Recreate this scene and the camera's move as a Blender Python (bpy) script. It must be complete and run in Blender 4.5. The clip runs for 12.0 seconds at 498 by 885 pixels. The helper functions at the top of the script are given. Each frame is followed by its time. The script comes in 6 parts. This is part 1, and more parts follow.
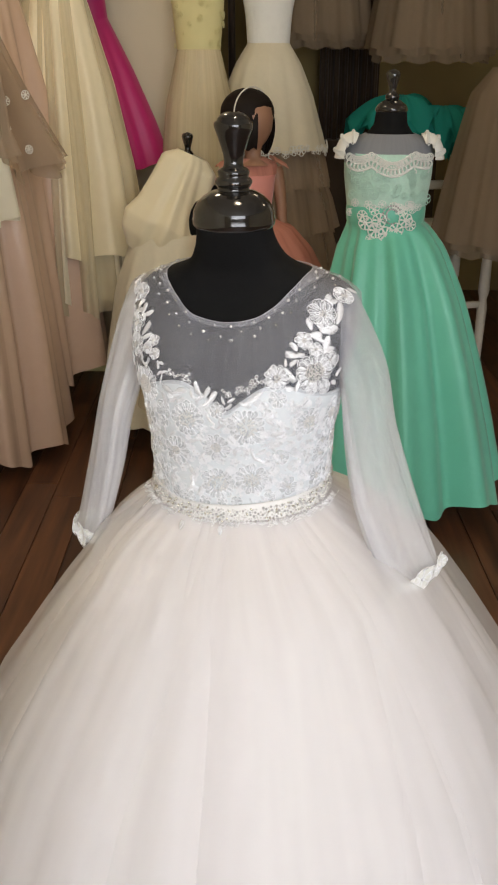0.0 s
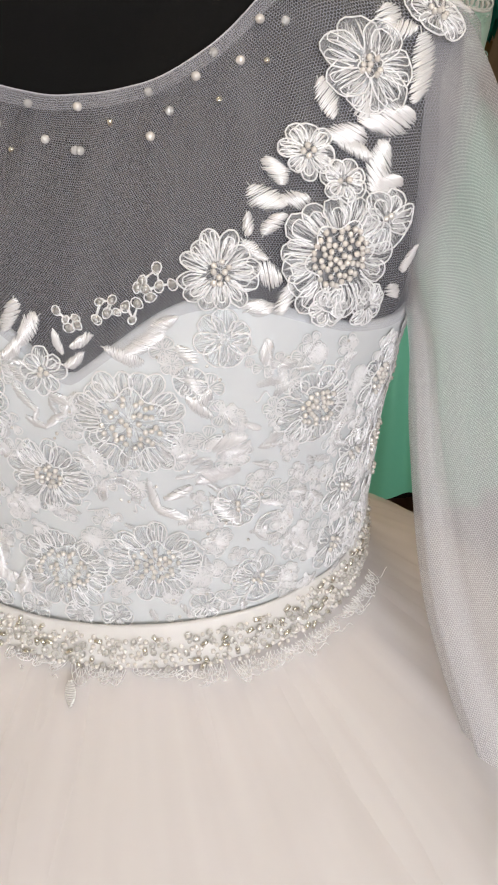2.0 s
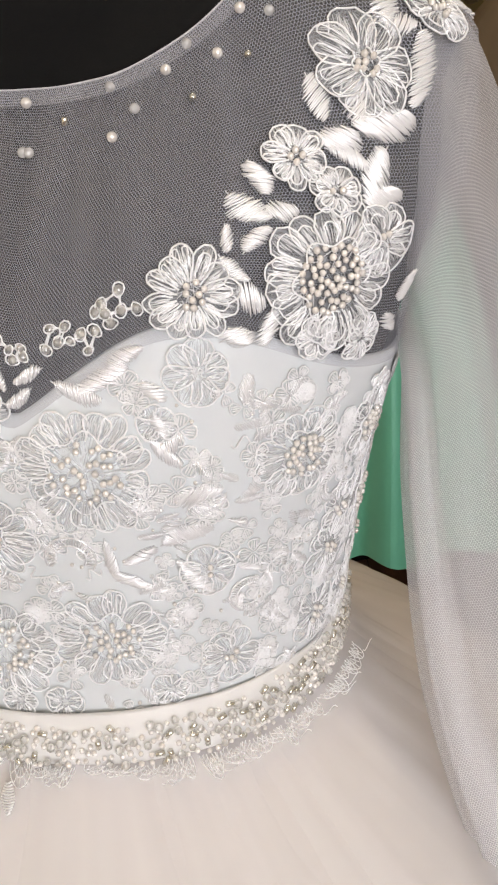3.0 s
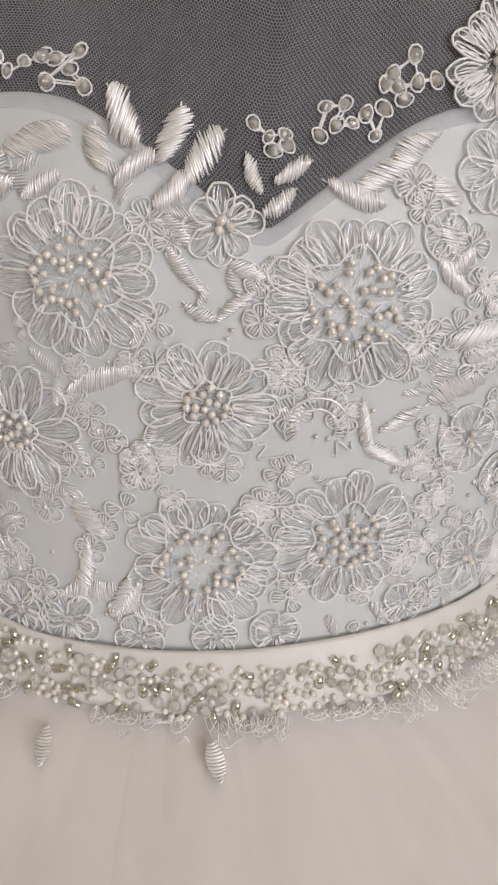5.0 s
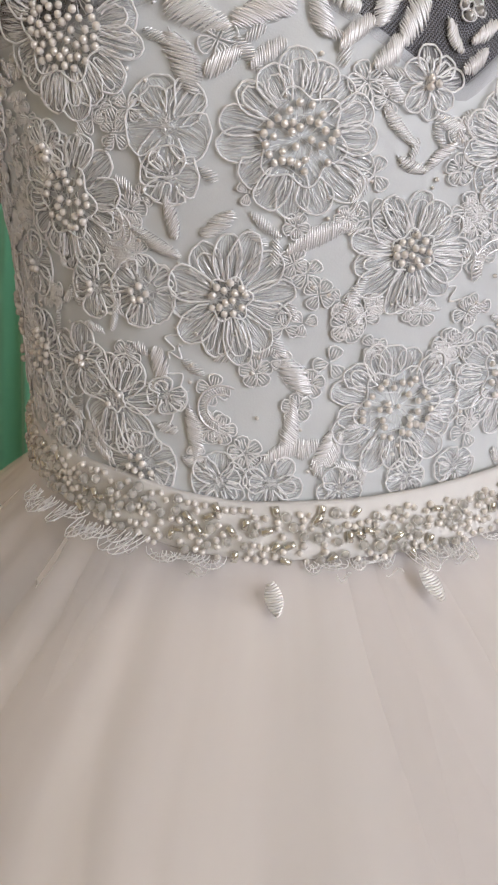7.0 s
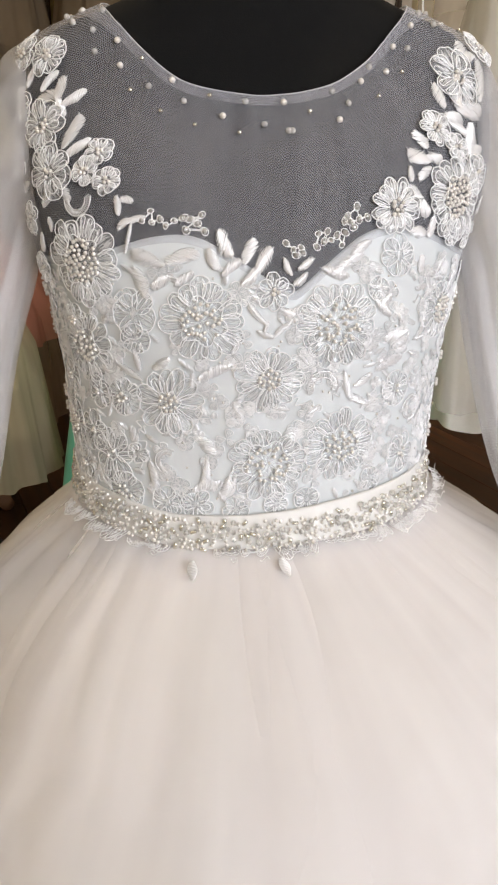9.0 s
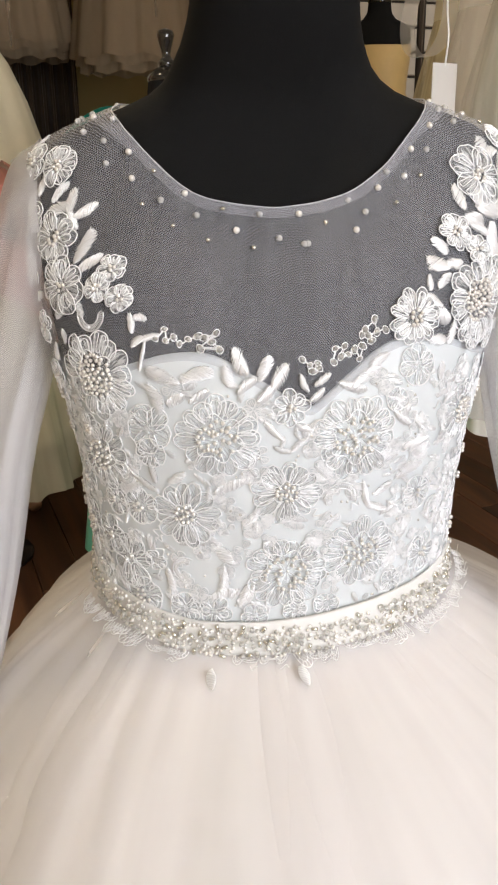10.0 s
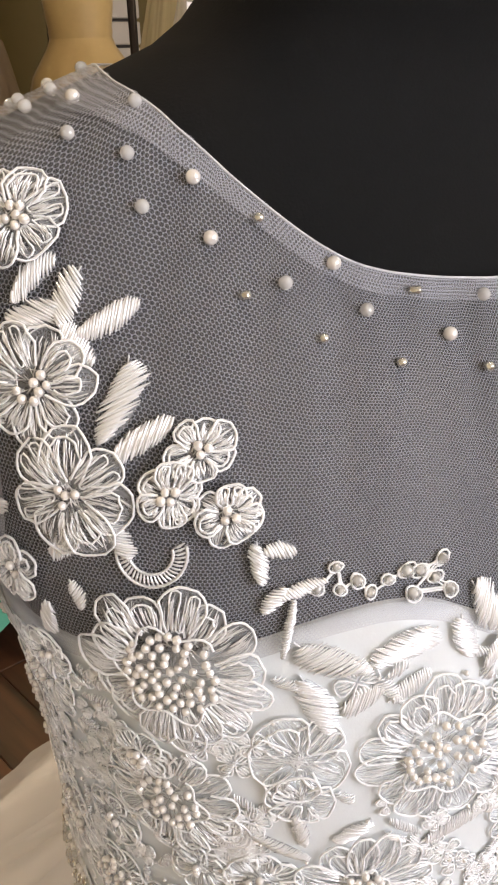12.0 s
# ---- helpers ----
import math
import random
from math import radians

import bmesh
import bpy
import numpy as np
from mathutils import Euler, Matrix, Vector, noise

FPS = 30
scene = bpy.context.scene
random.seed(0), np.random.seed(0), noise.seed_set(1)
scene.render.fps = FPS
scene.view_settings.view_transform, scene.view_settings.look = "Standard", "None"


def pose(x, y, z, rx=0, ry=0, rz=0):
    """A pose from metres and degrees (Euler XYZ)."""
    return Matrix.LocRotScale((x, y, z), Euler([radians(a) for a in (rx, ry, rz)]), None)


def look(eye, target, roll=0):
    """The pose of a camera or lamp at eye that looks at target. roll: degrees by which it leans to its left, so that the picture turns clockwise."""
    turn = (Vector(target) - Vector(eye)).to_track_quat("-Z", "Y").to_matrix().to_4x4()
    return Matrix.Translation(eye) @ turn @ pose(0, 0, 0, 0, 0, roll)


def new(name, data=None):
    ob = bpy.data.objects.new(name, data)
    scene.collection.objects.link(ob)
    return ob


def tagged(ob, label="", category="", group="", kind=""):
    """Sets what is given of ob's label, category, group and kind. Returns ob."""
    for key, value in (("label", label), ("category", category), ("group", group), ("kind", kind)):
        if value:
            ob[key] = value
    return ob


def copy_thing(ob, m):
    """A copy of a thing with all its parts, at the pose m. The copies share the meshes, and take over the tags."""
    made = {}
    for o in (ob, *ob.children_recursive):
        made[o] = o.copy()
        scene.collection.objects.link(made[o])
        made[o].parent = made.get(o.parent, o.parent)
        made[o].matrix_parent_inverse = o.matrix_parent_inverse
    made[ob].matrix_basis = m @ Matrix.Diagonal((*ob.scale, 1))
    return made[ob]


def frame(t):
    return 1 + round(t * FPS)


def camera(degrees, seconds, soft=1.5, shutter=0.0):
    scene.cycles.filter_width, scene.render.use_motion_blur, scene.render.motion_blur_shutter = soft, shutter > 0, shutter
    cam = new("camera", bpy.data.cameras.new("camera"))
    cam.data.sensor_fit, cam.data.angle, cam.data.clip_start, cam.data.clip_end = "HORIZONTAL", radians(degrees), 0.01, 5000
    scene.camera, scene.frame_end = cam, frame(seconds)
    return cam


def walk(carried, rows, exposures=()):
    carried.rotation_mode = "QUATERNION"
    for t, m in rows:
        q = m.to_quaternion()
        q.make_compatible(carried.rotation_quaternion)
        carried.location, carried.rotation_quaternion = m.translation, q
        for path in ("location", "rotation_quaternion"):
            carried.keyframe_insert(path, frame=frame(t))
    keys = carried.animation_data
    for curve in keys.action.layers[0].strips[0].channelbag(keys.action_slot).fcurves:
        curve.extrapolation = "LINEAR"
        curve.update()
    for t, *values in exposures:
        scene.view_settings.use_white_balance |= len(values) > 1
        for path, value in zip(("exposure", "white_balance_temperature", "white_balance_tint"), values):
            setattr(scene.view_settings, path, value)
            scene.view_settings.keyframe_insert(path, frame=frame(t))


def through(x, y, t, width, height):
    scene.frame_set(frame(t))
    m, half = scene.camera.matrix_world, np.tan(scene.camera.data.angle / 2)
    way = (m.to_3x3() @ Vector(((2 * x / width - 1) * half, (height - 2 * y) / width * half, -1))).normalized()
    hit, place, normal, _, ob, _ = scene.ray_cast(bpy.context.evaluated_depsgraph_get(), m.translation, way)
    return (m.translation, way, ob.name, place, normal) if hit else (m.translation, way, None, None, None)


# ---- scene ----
cam = camera(31.4, 12.0, 2.1)
METRES, EYE, TILT, LEAN, TURN = 2.0, 1.42, -24.0, 0.0, 0.0
ROWS = [
    (0.0, 0.0, 0.0, 0.0, -0.0, 0.0, 0.0),
    (0.5, 0.0661, 0.0104, 0.0041, 4.7, -1.94, -3.85),
    (1.0, 0.0541, 0.0871, 0.0197, 6.38, -4.47, -4.65),
    (1.5, 0.0225, 0.2592, 0.0295, 2.87, -6.45, -1.85),
    (2.0, 0.0221, 0.3598, 0.0174, -0.11, -3.79, -0.83),
    (2.5, 0.0233, 0.3798, 0.017, -2.19, -1.36, -0.57),
    (4.5, -0.0357, 0.417, -0.0125, -10.35, 3.3, 0.38),
    (5.0, -0.0466, 0.4302, -0.0154, -14.73, 3.2, 2.89),
    (5.5, -0.0582, 0.4351, -0.0166, -18.18, 3.23, 5.06),
    (6.0, -0.0769, 0.4393, -0.0245, -22.14, 2.99, 7.47),
    (6.5, -0.0969, 0.4416, -0.0308, -25.75, 2.78, 9.11),
    (7.0, -0.1139, 0.4453, -0.0338, -28.41, 2.75, 11.15),
    (7.5, -0.1164, 0.429, -0.0168, -29.04, 1.42, 13.17),
    (9.5, -0.1205, 0.3049, -0.0299, -19.31, 4.15, 8.13),
    (10.0, -0.1114, 0.3221, 0.0009, -19.38, 2.73, 9.23),
    (10.5, -0.1254, 0.396, 0.0355, -28.97, -0.54, 13.06),
    (11.0, -0.1324, 0.4512, 0.0632, -37.94, -4.03, 15.82),
    (11.5, -0.1312, 0.4727, 0.0761, -41.89, -5.7, 17.8),
    (12.0, -0.1165, 0.4656, 0.0707, -38.25, -4.65, 17.3),
]
# exposure follows the phone's automatic brightness
EXPOSE = [(0.0, -0.12, 6350, 10), (0.5, -0.03, 6450, 10), (1.0, -0.06, 6450, 11), (1.5, -0.24, 6500, 11), (2.0, -0.29, 6550, 12), (2.5, -0.24, 6600, 13), (4.5, -0.56, 6700, 13), (5.5, -0.76, 6650, 14), (7.0, -0.52, 6400, 14), (7.5, -0.42, 6400, 14), (9.5, -0.05, 6400, 11), (10.5, 0.1, 6400, 11), (12.0, 0.22, 6450, 15)]
walk(cam, [(t, pose(0, 0, EYE, TILT, LEAN, TURN) @ pose(METRES * x, METRES * y, METRES * z, 90 + pitch, roll, yaw)) for t, x, y, z, yaw, pitch, roll in ROWS], EXPOSE)

# ---- light ----
world = bpy.data.worlds.new("world")
scene.world = world
world.use_nodes = True
sky = world.node_tree.nodes.new("ShaderNodeTexSky")
sky.sky_type, sky.sun_disc, sky.sun_elevation, sky.sun_rotation = "NISHITA", False, radians(40), radians(200)
world.node_tree.links.new(sky.outputs[0], world.node_tree.nodes["Background"].inputs[0])
world.node_tree.nodes["Background"].inputs[1].default_value = 0.08


def area(name, eye, target, w, h, watts, colour):
    data = bpy.data.lights.new(name, "AREA")
    data.shape, data.size, data.size_y, data.energy, data.color = "RECTANGLE", w, h, watts, colour
    ob = new(name, data)
    ob.matrix_world = look(eye, target)
    return ob


# daylight of the shop window, behind the camera
area("window_daylight", (0.85, -2.42, 1.72), (0.3, 1.0, 1.0), 2.5, 1.85, 104, (0.96, 0.965, 1.0))
# warm ceiling fittings
for lx, ly, watts in ((-0.6, 2.6, 9), (0.9, 3.4, 0.9), (0.2, 0.9, 7), (2.2, 2.6, 5)):
    area("ceiling_lamp_light", (lx, ly, 2.72), (lx, ly, 0), 0.22, 0.22, watts, (1.0, 0.80, 0.54))


# ---- materials ----
def nodes_of(name):
    m = bpy.data.materials.new(name)
    m.use_nodes = True
    nt = m.node_tree
    return m, nt, nt.nodes, nt.links, nt.nodes["Principled BSDF"]


def math_node(nt, op, a, b=None):
    n = nt.nodes.new("ShaderNodeMath")
    n.operation = op
    for i, q in enumerate((a, b)):
        if q is None:
            continue
        if isinstance(q, (int, float)):
            n.inputs[i].default_value = q
        else:
            nt.links.new(q, n.inputs[i])
    return n.outputs[0]


def tone(nt, base, amount, scale, coords="Object", detail=4.0):
    """A base colour that wanders by amount at two scales."""
    tc = nt.nodes.new("ShaderNodeTexCoord")
    out = None
    for k, s in ((1.0, scale), (0.6, scale * 7.3)):
        n = nt.nodes.new("ShaderNodeTexNoise")
        n.inputs["Scale"].default_value, n.inputs["Detail"].default_value = s, detail
        nt.links.new(tc.outputs[coords], n.inputs["Vector"])
        v = math_node(nt, "MULTIPLY", math_node(nt, "SUBTRACT", n.outputs[0], 0.5), amount * k * 2)
        out = v if out is None else math_node(nt, "ADD", out, v)
    mix = nt.nodes.new("ShaderNodeHueSaturation")
    mix.inputs["Color"].default_value = (*base, 1)
    nt.links.new(math_node(nt, "ADD", out, 1.0), mix.inputs["Value"])
    return mix.outputs[0], tc


def cloth(name, base, rough=0.7, amount=0.08, scale=6.0, weave=900.0, bump=0.15, sheen=0.2, through=0.0, spec=0.3):
    m, nt, ns, ln, bsdf = nodes_of(name)
    col, tc = tone(nt, base, amount, scale)
    ln.new(col, bsdf.inputs["Base Color"])
    bsdf.inputs["Roughness"].default_value = rough
    bsdf.inputs["Sheen Weight"].default_value = sheen
    bsdf.inputs["Specular IOR Level"].default_value = spec
    n = ns.new("ShaderNodeTexNoise")
    n.inputs["Scale"].default_value = weave
    ln.new(tc.outputs["Object"], n.inputs["Vector"])
    b = ns.new("ShaderNodeBump")
    b.inputs["Strength"].default_value, b.inputs["Distance"].default_value = bump, 0.0006
    ln.new(n.outputs[0], b.inputs["Height"])
    ln.new(b.outputs[0], bsdf.inputs["Normal"])
    if through:
        tr = ns.new("ShaderNodeBsdfTranslucent")
        ln.new(col, tr.inputs[0])
        mix = ns.new("ShaderNodeMixShader")
        mix.inputs[0].default_value = through
        ln.new(bsdf.outputs[0], mix.inputs[1])
        ln.new(tr.outputs[0], mix.inputs[2])
        ln.new(mix.outputs[0], ns["Material Output"].inputs[0])
    return m


def net(name, base, pitch, hole, haze, rough=0.6, streak=0.0):
    """Tulle: a honeycomb of threads over UV metres, with a haze of fibre in its holes."""
    m, nt, ns, ln, bsdf = nodes_of(name)
    uv = ns.new("ShaderNodeUVMap")
    sep = ns.new("ShaderNodeSeparateXYZ")
    ln.new(uv.outputs[0], sep.inputs[0])
    x = math_node(nt, "DIVIDE", sep.outputs[0], pitch)
    y = math_node(nt, "DIVIDE", sep.outputs[1], pitch * 1.7320508)
    best = None
    for off in (0.0, 0.5):
        px = math_node(nt, "SUBTRACT", math_node(nt, "FRACT", math_node(nt, "ADD", x, 100 + off)), 0.5)
        py = math_node(nt, "MULTIPLY", math_node(nt, "SUBTRACT", math_node(nt, "FRACT", math_node(nt, "ADD", y, 100 + off)), 0.5), 1.7320508)
        d = math_node(nt, "SQRT", math_node(nt, "ADD", math_node(nt, "MULTIPLY", px, px), math_node(nt, "MULTIPLY", py, py)))
        best = d if best is None else math_node(nt, "MINIMUM", best, d)
    thread = math_node(nt, "MULTIPLY", math_node(nt, "GREATER_THAN", best, hole), 0.62)
    alpha = math_node(nt, "MAXIMUM", thread, haze)
    if streak:
        n = ns.new("ShaderNodeTexNoise")
        n.inputs["Scale"].default_value = 1.0
        mp = ns.new("ShaderNodeMapping")
        mp.inputs["Scale"].default_value = (60, 5, 1)
        ln.new(uv.outputs[0], mp.inputs[0])
        ln.new(mp.outputs[0], n.inputs["Vector"])
        alpha = math_node(nt, "ADD", alpha, math_node(nt, "MULTIPLY", math_node(nt, "SUBTRACT", n.outputs[0], 0.5), streak))
    bsdf.inputs["Base Color"].default_value = (*base, 1)
    bsdf.inputs["Roughness"].default_value = rough
    bsdf.inputs["Specular IOR Level"].default_value = 0.2
    tr, cl, mix, mix2 = ns.new("ShaderNodeBsdfTranslucent"), ns.new("ShaderNodeBsdfTransparent"), ns.new("ShaderNodeMixShader"), ns.new("ShaderNodeMixShader")
    tr.inputs[0].default_value = (*base, 1)
    mix.inputs[0].default_value = 0.4
    ln.new(bsdf.outputs[0], mix.inputs[1])
    ln.new(tr.outputs[0], mix.inputs[2])
    ln.new(alpha, mix2.inputs[0])
    ln.new(cl.outputs[0], mix2.inputs[1])
    ln.new(mix.outputs[0], mix2.inputs[2])
    ln.new(mix2.outputs[0], ns["Material Output"].inputs[0])
    return m


def veil(name, base, cover, streak=0.35, freq=40.0):
    """Tulle seen from afar: a sheer sheet whose cover wanders in streaks down the cloth."""
    m, nt, ns, ln, bsdf = nodes_of(name)
    uv = ns.new("ShaderNodeUVMap")
    mp = ns.new("ShaderNodeMapping")
    mp.inputs["Scale"].default_value = (freq, 1.6, 1)
    ln.new(uv.outputs[0], mp.inputs[0])
    n = ns.new("ShaderNodeTexNoise")
    n.inputs["Scale"].default_value, n.inputs["Detail"].default_value = 1.0, 3.0
    ln.new(mp.outputs[0], n.inputs["Vector"])
    alpha = math_node(nt, "ADD", cover, math_node(nt, "MULTIPLY", math_node(nt, "SUBTRACT", n.outputs[0], 0.5), streak))
    bsdf.inputs["Base Color"].default_value = (*base, 1)
    bsdf.inputs["Roughness"].default_value = 0.75
    bsdf.inputs["Specular IOR Level"].default_value = 0.15
    tr, cl, mix, mix2 = ns.new("ShaderNodeBsdfTranslucent"), ns.new("ShaderNodeBsdfTransparent"), ns.new("ShaderNodeMixShader"), ns.new("ShaderNodeMixShader")
    tr.inputs[0].default_value = (*base, 1)
    mix.inputs[0].default_value = 0.35
    ln.new(bsdf.outputs[0], mix.inputs[1])
    ln.new(tr.outputs[0], mix.inputs[2])
    ln.new(alpha, mix2.inputs[0])
    ln.new(cl.outputs[0], mix2.inputs[1])
    ln.new(mix.outputs[0], mix2.inputs[2])
    ln.new(mix2.outputs[0], ns["Material Output"].inputs[0])
    return m


def plain(name, base, rough=0.4, metal=0.0, coat=0.0, amount=0.05, scale=20.0, transmission=0.0, ior=1.5):
    m, nt, ns, ln, bsdf = nodes_of(name)
    col, _ = tone(nt, base, amount, scale)
    ln.new(col, bsdf.inputs["Base Color"])
    for key, value in (("Roughness", rough), ("Metallic", metal), ("Coat Weight", coat), ("Transmission Weight", transmission), ("IOR", ior)):
        bsdf.inputs[key].default_value = value
    return m


def wood_floor():
    m, nt, ns, ln, bsdf = nodes_of("floor_wood")
    tc, info = ns.new("ShaderNodeTexCoord"), ns.new("ShaderNodeObjectInfo")
    add = ns.new("ShaderNodeVectorMath")
    add.operation = "ADD"
    ln.new(tc.outputs["Object"], add.inputs[0])
    sc = ns.new("ShaderNodeVectorMath")
    sc.operation = "SCALE"
    sc.inputs[0].default_value = (13, 7, 3)
    ln.new(info.outputs["Random"], sc.inputs["Scale"])
    ln.new(sc.outputs[0], add.inputs[1])
    mp = ns.new("ShaderNodeMapping")
    mp.inputs["Scale"].default_value = (30, 2.2, 1)
    ln.new(add.outputs[0], mp.inputs[0])
    n = ns.new("ShaderNodeTexNoise")
    n.inputs["Scale"].default_value, n.inputs["Detail"].default_value = 1.0, 6.0
    ln.new(mp.outputs[0], n.inputs["Vector"])
    ramp = ns.new("ShaderNodeValToRGB")
    ramp.color_ramp.elements[0].position, ramp.color_ramp.elements[0].color = 0.3, (0.045, 0.019, 0.010, 1)
    ramp.color_ramp.elements[1].position, ramp.color_ramp.elements[1].color = 0.75, (0.16, 0.068, 0.032, 1)
    ln.new(n.outputs[0], ramp.inputs[0])
    hue = ns.new("ShaderNodeHueSaturation")
    ln.new(ramp.outputs[0], hue.inputs["Color"])
    ln.new(math_node(nt, "ADD", math_node(nt, "MULTIPLY", info.outputs["Random"], 0.7), 0.65), hue.inputs["Value"])
    ln.new(hue.outputs[0], bsdf.inputs["Base Color"])
    ln.new(math_node(nt, "ADD", math_node(nt, "MULTIPLY", n.outputs[0], 0.25), 0.28), bsdf.inputs["Roughness"])
    b = ns.new("ShaderNodeBump")
    b.inputs["Strength"].default_value, b.inputs["Distance"].default_value = 0.15, 0.001
    ln.new(n.outputs[0], b.inputs["Height"])
    ln.new(b.outputs[0], bsdf.inputs["Normal"])
    return m


BODICE = cloth("bodice_satin", (0.715, 0.748, 0.757), 0.45, 0.03, 25, 1500, 0.1, 0.1)
SATIN = cloth("sash_satin", (0.80, 0.79, 0.765), 0.38, 0.03, 25, 1500, 0.08, 0.1)
LINING = cloth("skirt_lining", (0.89, 0.86, 0.85), 0.85, 0.03, 3, 700, 0.1, 0.1)
NET = net("yoke_tulle", (0.74, 0.75, 0.81), 0.00098, 0.448, 0.21, 0.6, 0.20)
EDGE = cloth("rolled_tulle", (0.62, 0.62, 0.64), 0.7, 0.10, 60, 4000, 0.3, 0.1)
SLEEVE = net("sleeve_tulle", (0.86, 0.86, 0.88), 0.0010, 0.44, 0.35, 0.6, 0.25)
VEIL = veil("skirt_tulle", (0.92, 0.90, 0.89), 0.33, 0.22, 7)
CORD = cloth("lace_cord", (0.94, 0.945, 0.95), 0.38, 0.04, 60, 4000, 0.2, 0.15, 0.0, 0.5)
THREAD = cloth("silk_thread", (0.94, 0.945, 0.955), 0.20, 0.05, 80, 4000, 0.1, 0.0, 0.0, 1.0)
ORGANZA = veil("petal_organza", (0.93, 0.95, 0.965), 0.26, 0.45, 700)
THREAD.node_tree.nodes["Principled BSDF"].inputs["Metallic"].default_value = 0.3
PEARL = plain("pearl", (0.95, 0.915, 0.865), 0.09, 0.35, 1.0, 0.05, 300)
CRYSTAL = plain("crystal_bead", (1.0, 0.99, 0.96), 0.03, 0, 1.0, 0.01, 300, 0.60, 1.5)
MILKY = plain("milky_glass_bead", (1.0, 0.985, 0.94), 0.03, 0, 1.0, 0.03, 300, 0.72, 1.45)
SEAM = net("doubled_tulle", (0.90, 0.90, 0.92), 0.0010, 0.40, 0.55, 0.6, 0.3)
SILVER = plain("silver_lined_bead", (0.75, 0.73, 0.66), 0.12, 0.85, 0.5, 0.1, 500)
FORM = cloth("form_jersey", (0.007, 0.007, 0.007), 0.85, 0.1, 30, 1200, 0.2, 0.0, 0, 0.15)
GLOSS = plain("black_lacquer", (0.008, 0.007, 0.006), 0.14, 0, 0.7, 0.1, 20)
MINTLACE = cloth("mint_lace_ground", (0.46, 0.66, 0.54), 0.6, 0.22, 38, 700, 0.6, 0.2)
TEAL = cloth("teal_satin", (0.14, 0.50, 0.34), 0.42, 0.06, 4, 900, 0.08, 0.25, 0, 0.4)
LACE = cloth("white_lace", (0.78, 0.78, 0.72), 0.7, 0.05, 40, 2000, 0.3, 0.2)
DARKNET = veil("dark_illusion", (0.70, 0.72, 0.74), 0.45, 0.1, 30)
CREAM = cloth("cream_satin", (0.76, 0.68, 0.46), 0.42, 0.05, 4, 900, 0.08, 0.2, 0, 0.4)
CHAMPAGNE = cloth("champagne_satin", (0.56, 0.40, 0.29), 0.24, 0.05, 4, 900, 0.06, 0.1, 0, 0.7)
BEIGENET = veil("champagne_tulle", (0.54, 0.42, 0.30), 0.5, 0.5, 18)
# champagne tulle once more, with the shade of the back darkened into its colour
SHADENET = veil("shaded_champagne_tulle", (0.40, 0.31, 0.21), 0.55, 0.22, 9)
CREAMNET = veil("cream_tulle", (0.76, 0.68, 0.48), 0.55, 0.5, 18)
# cream satin with the dim amber of warm lamps put into its colour
LAMPLIT_CREAM = cloth("lamplit_cream_satin", (0.60, 0.42, 0.17), 0.5, 0.10, 6, 900, 0.1, 0.2, 0, 0.4)
IVORY = cloth("ivory_cloth", (0.78, 0.72, 0.54), 0.7, 0.06, 8, 900, 0.2, 0.2, 0.2)
MAGENTA = cloth("magenta_satin", (0.42, 0.006, 0.12), 0.45, 0.06, 5, 900, 0.08, 0.3, 0, 0.4)
PINK = cloth("pink_satin", (0.66, 0.27, 0.22), 0.6, 0.06, 6, 900, 0.1, 0.3)
PINKNET = veil("pink_tulle", (0.70, 0.34, 0.25), 0.72, 0.4, 18)
ROSE = cloth("pink_ribbon", (0.75, 0.22, 0.26), 0.5, 0.08, 30, 900, 0.1, 0.3)
BURGUNDY = cloth("burgundy_ribbon", (0.08, 0.008, 0.012), 0.4, 0.1, 20, 900, 0.1, 0.2)
TURQ = veil("turquoise_tulle", (0.03, 0.34, 0.27), 0.8, 0.4, 18)
SKINTONE = plain("mannequin_paint", (0.32, 0.17, 0.10), 0.5, 0, 0, 0.04, 10)
WIG = cloth("wig_hair", (0.010, 0.006, 0.004), 0.65, 0.3, 60, 1500, 0.4, 0.0, 0, 0.2)
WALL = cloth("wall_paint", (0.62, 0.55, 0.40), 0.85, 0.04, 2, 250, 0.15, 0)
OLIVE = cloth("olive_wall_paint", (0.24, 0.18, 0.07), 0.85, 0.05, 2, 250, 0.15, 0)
YELLOW = cloth("pale_yellow_paint", (0.70, 0.64, 0.32), 0.8, 0.04, 3, 250, 0.1, 0)
BROWN = cloth("dark_brown_curtain", (0.07, 0.045, 0.025), 0.8, 0.15, 6, 500, 0.2, 0.1)
CEIL = cloth("ceiling_paint", (0.72, 0.69, 0.62), 0.9, 0.03, 2, 250, 0.1, 0)
WHITEPAINT = plain("white_lacquer", (0.72, 0.68, 0.58), 0.35, 0, 0.2, 0.05, 8)
DARKMETAL = plain("dark_metal", (0.03, 0.022, 0.018), 0.35, 0.6, 0, 0.1, 12)
SLAT = plain("slat_panel", (0.55, 0.50, 0.42), 0.45, 0, 0.1, 0.05, 8)
GROOVE = plain("slat_groove", (0.05, 0.04, 0.03), 0.6, 0, 0, 0.05, 8)
PAPER = plain("card_tag", (0.82, 0.80, 0.76), 0.7, 0, 0, 0.03, 30)
FLOORWOOD = wood_floor()
GLASS = plain("window_glass", (1, 1, 1), 0.02, 0, 0, 0, 1, 1.0, 1.45)
LAMPGLOW, _nt, _ns, _ln, _b = nodes_of("lamp_diffuser")
_b.inputs["Emission Color"].default_value, _b.inputs["Emission Strength"].default_value = (1, 0.82, 0.58, 1), 6.0


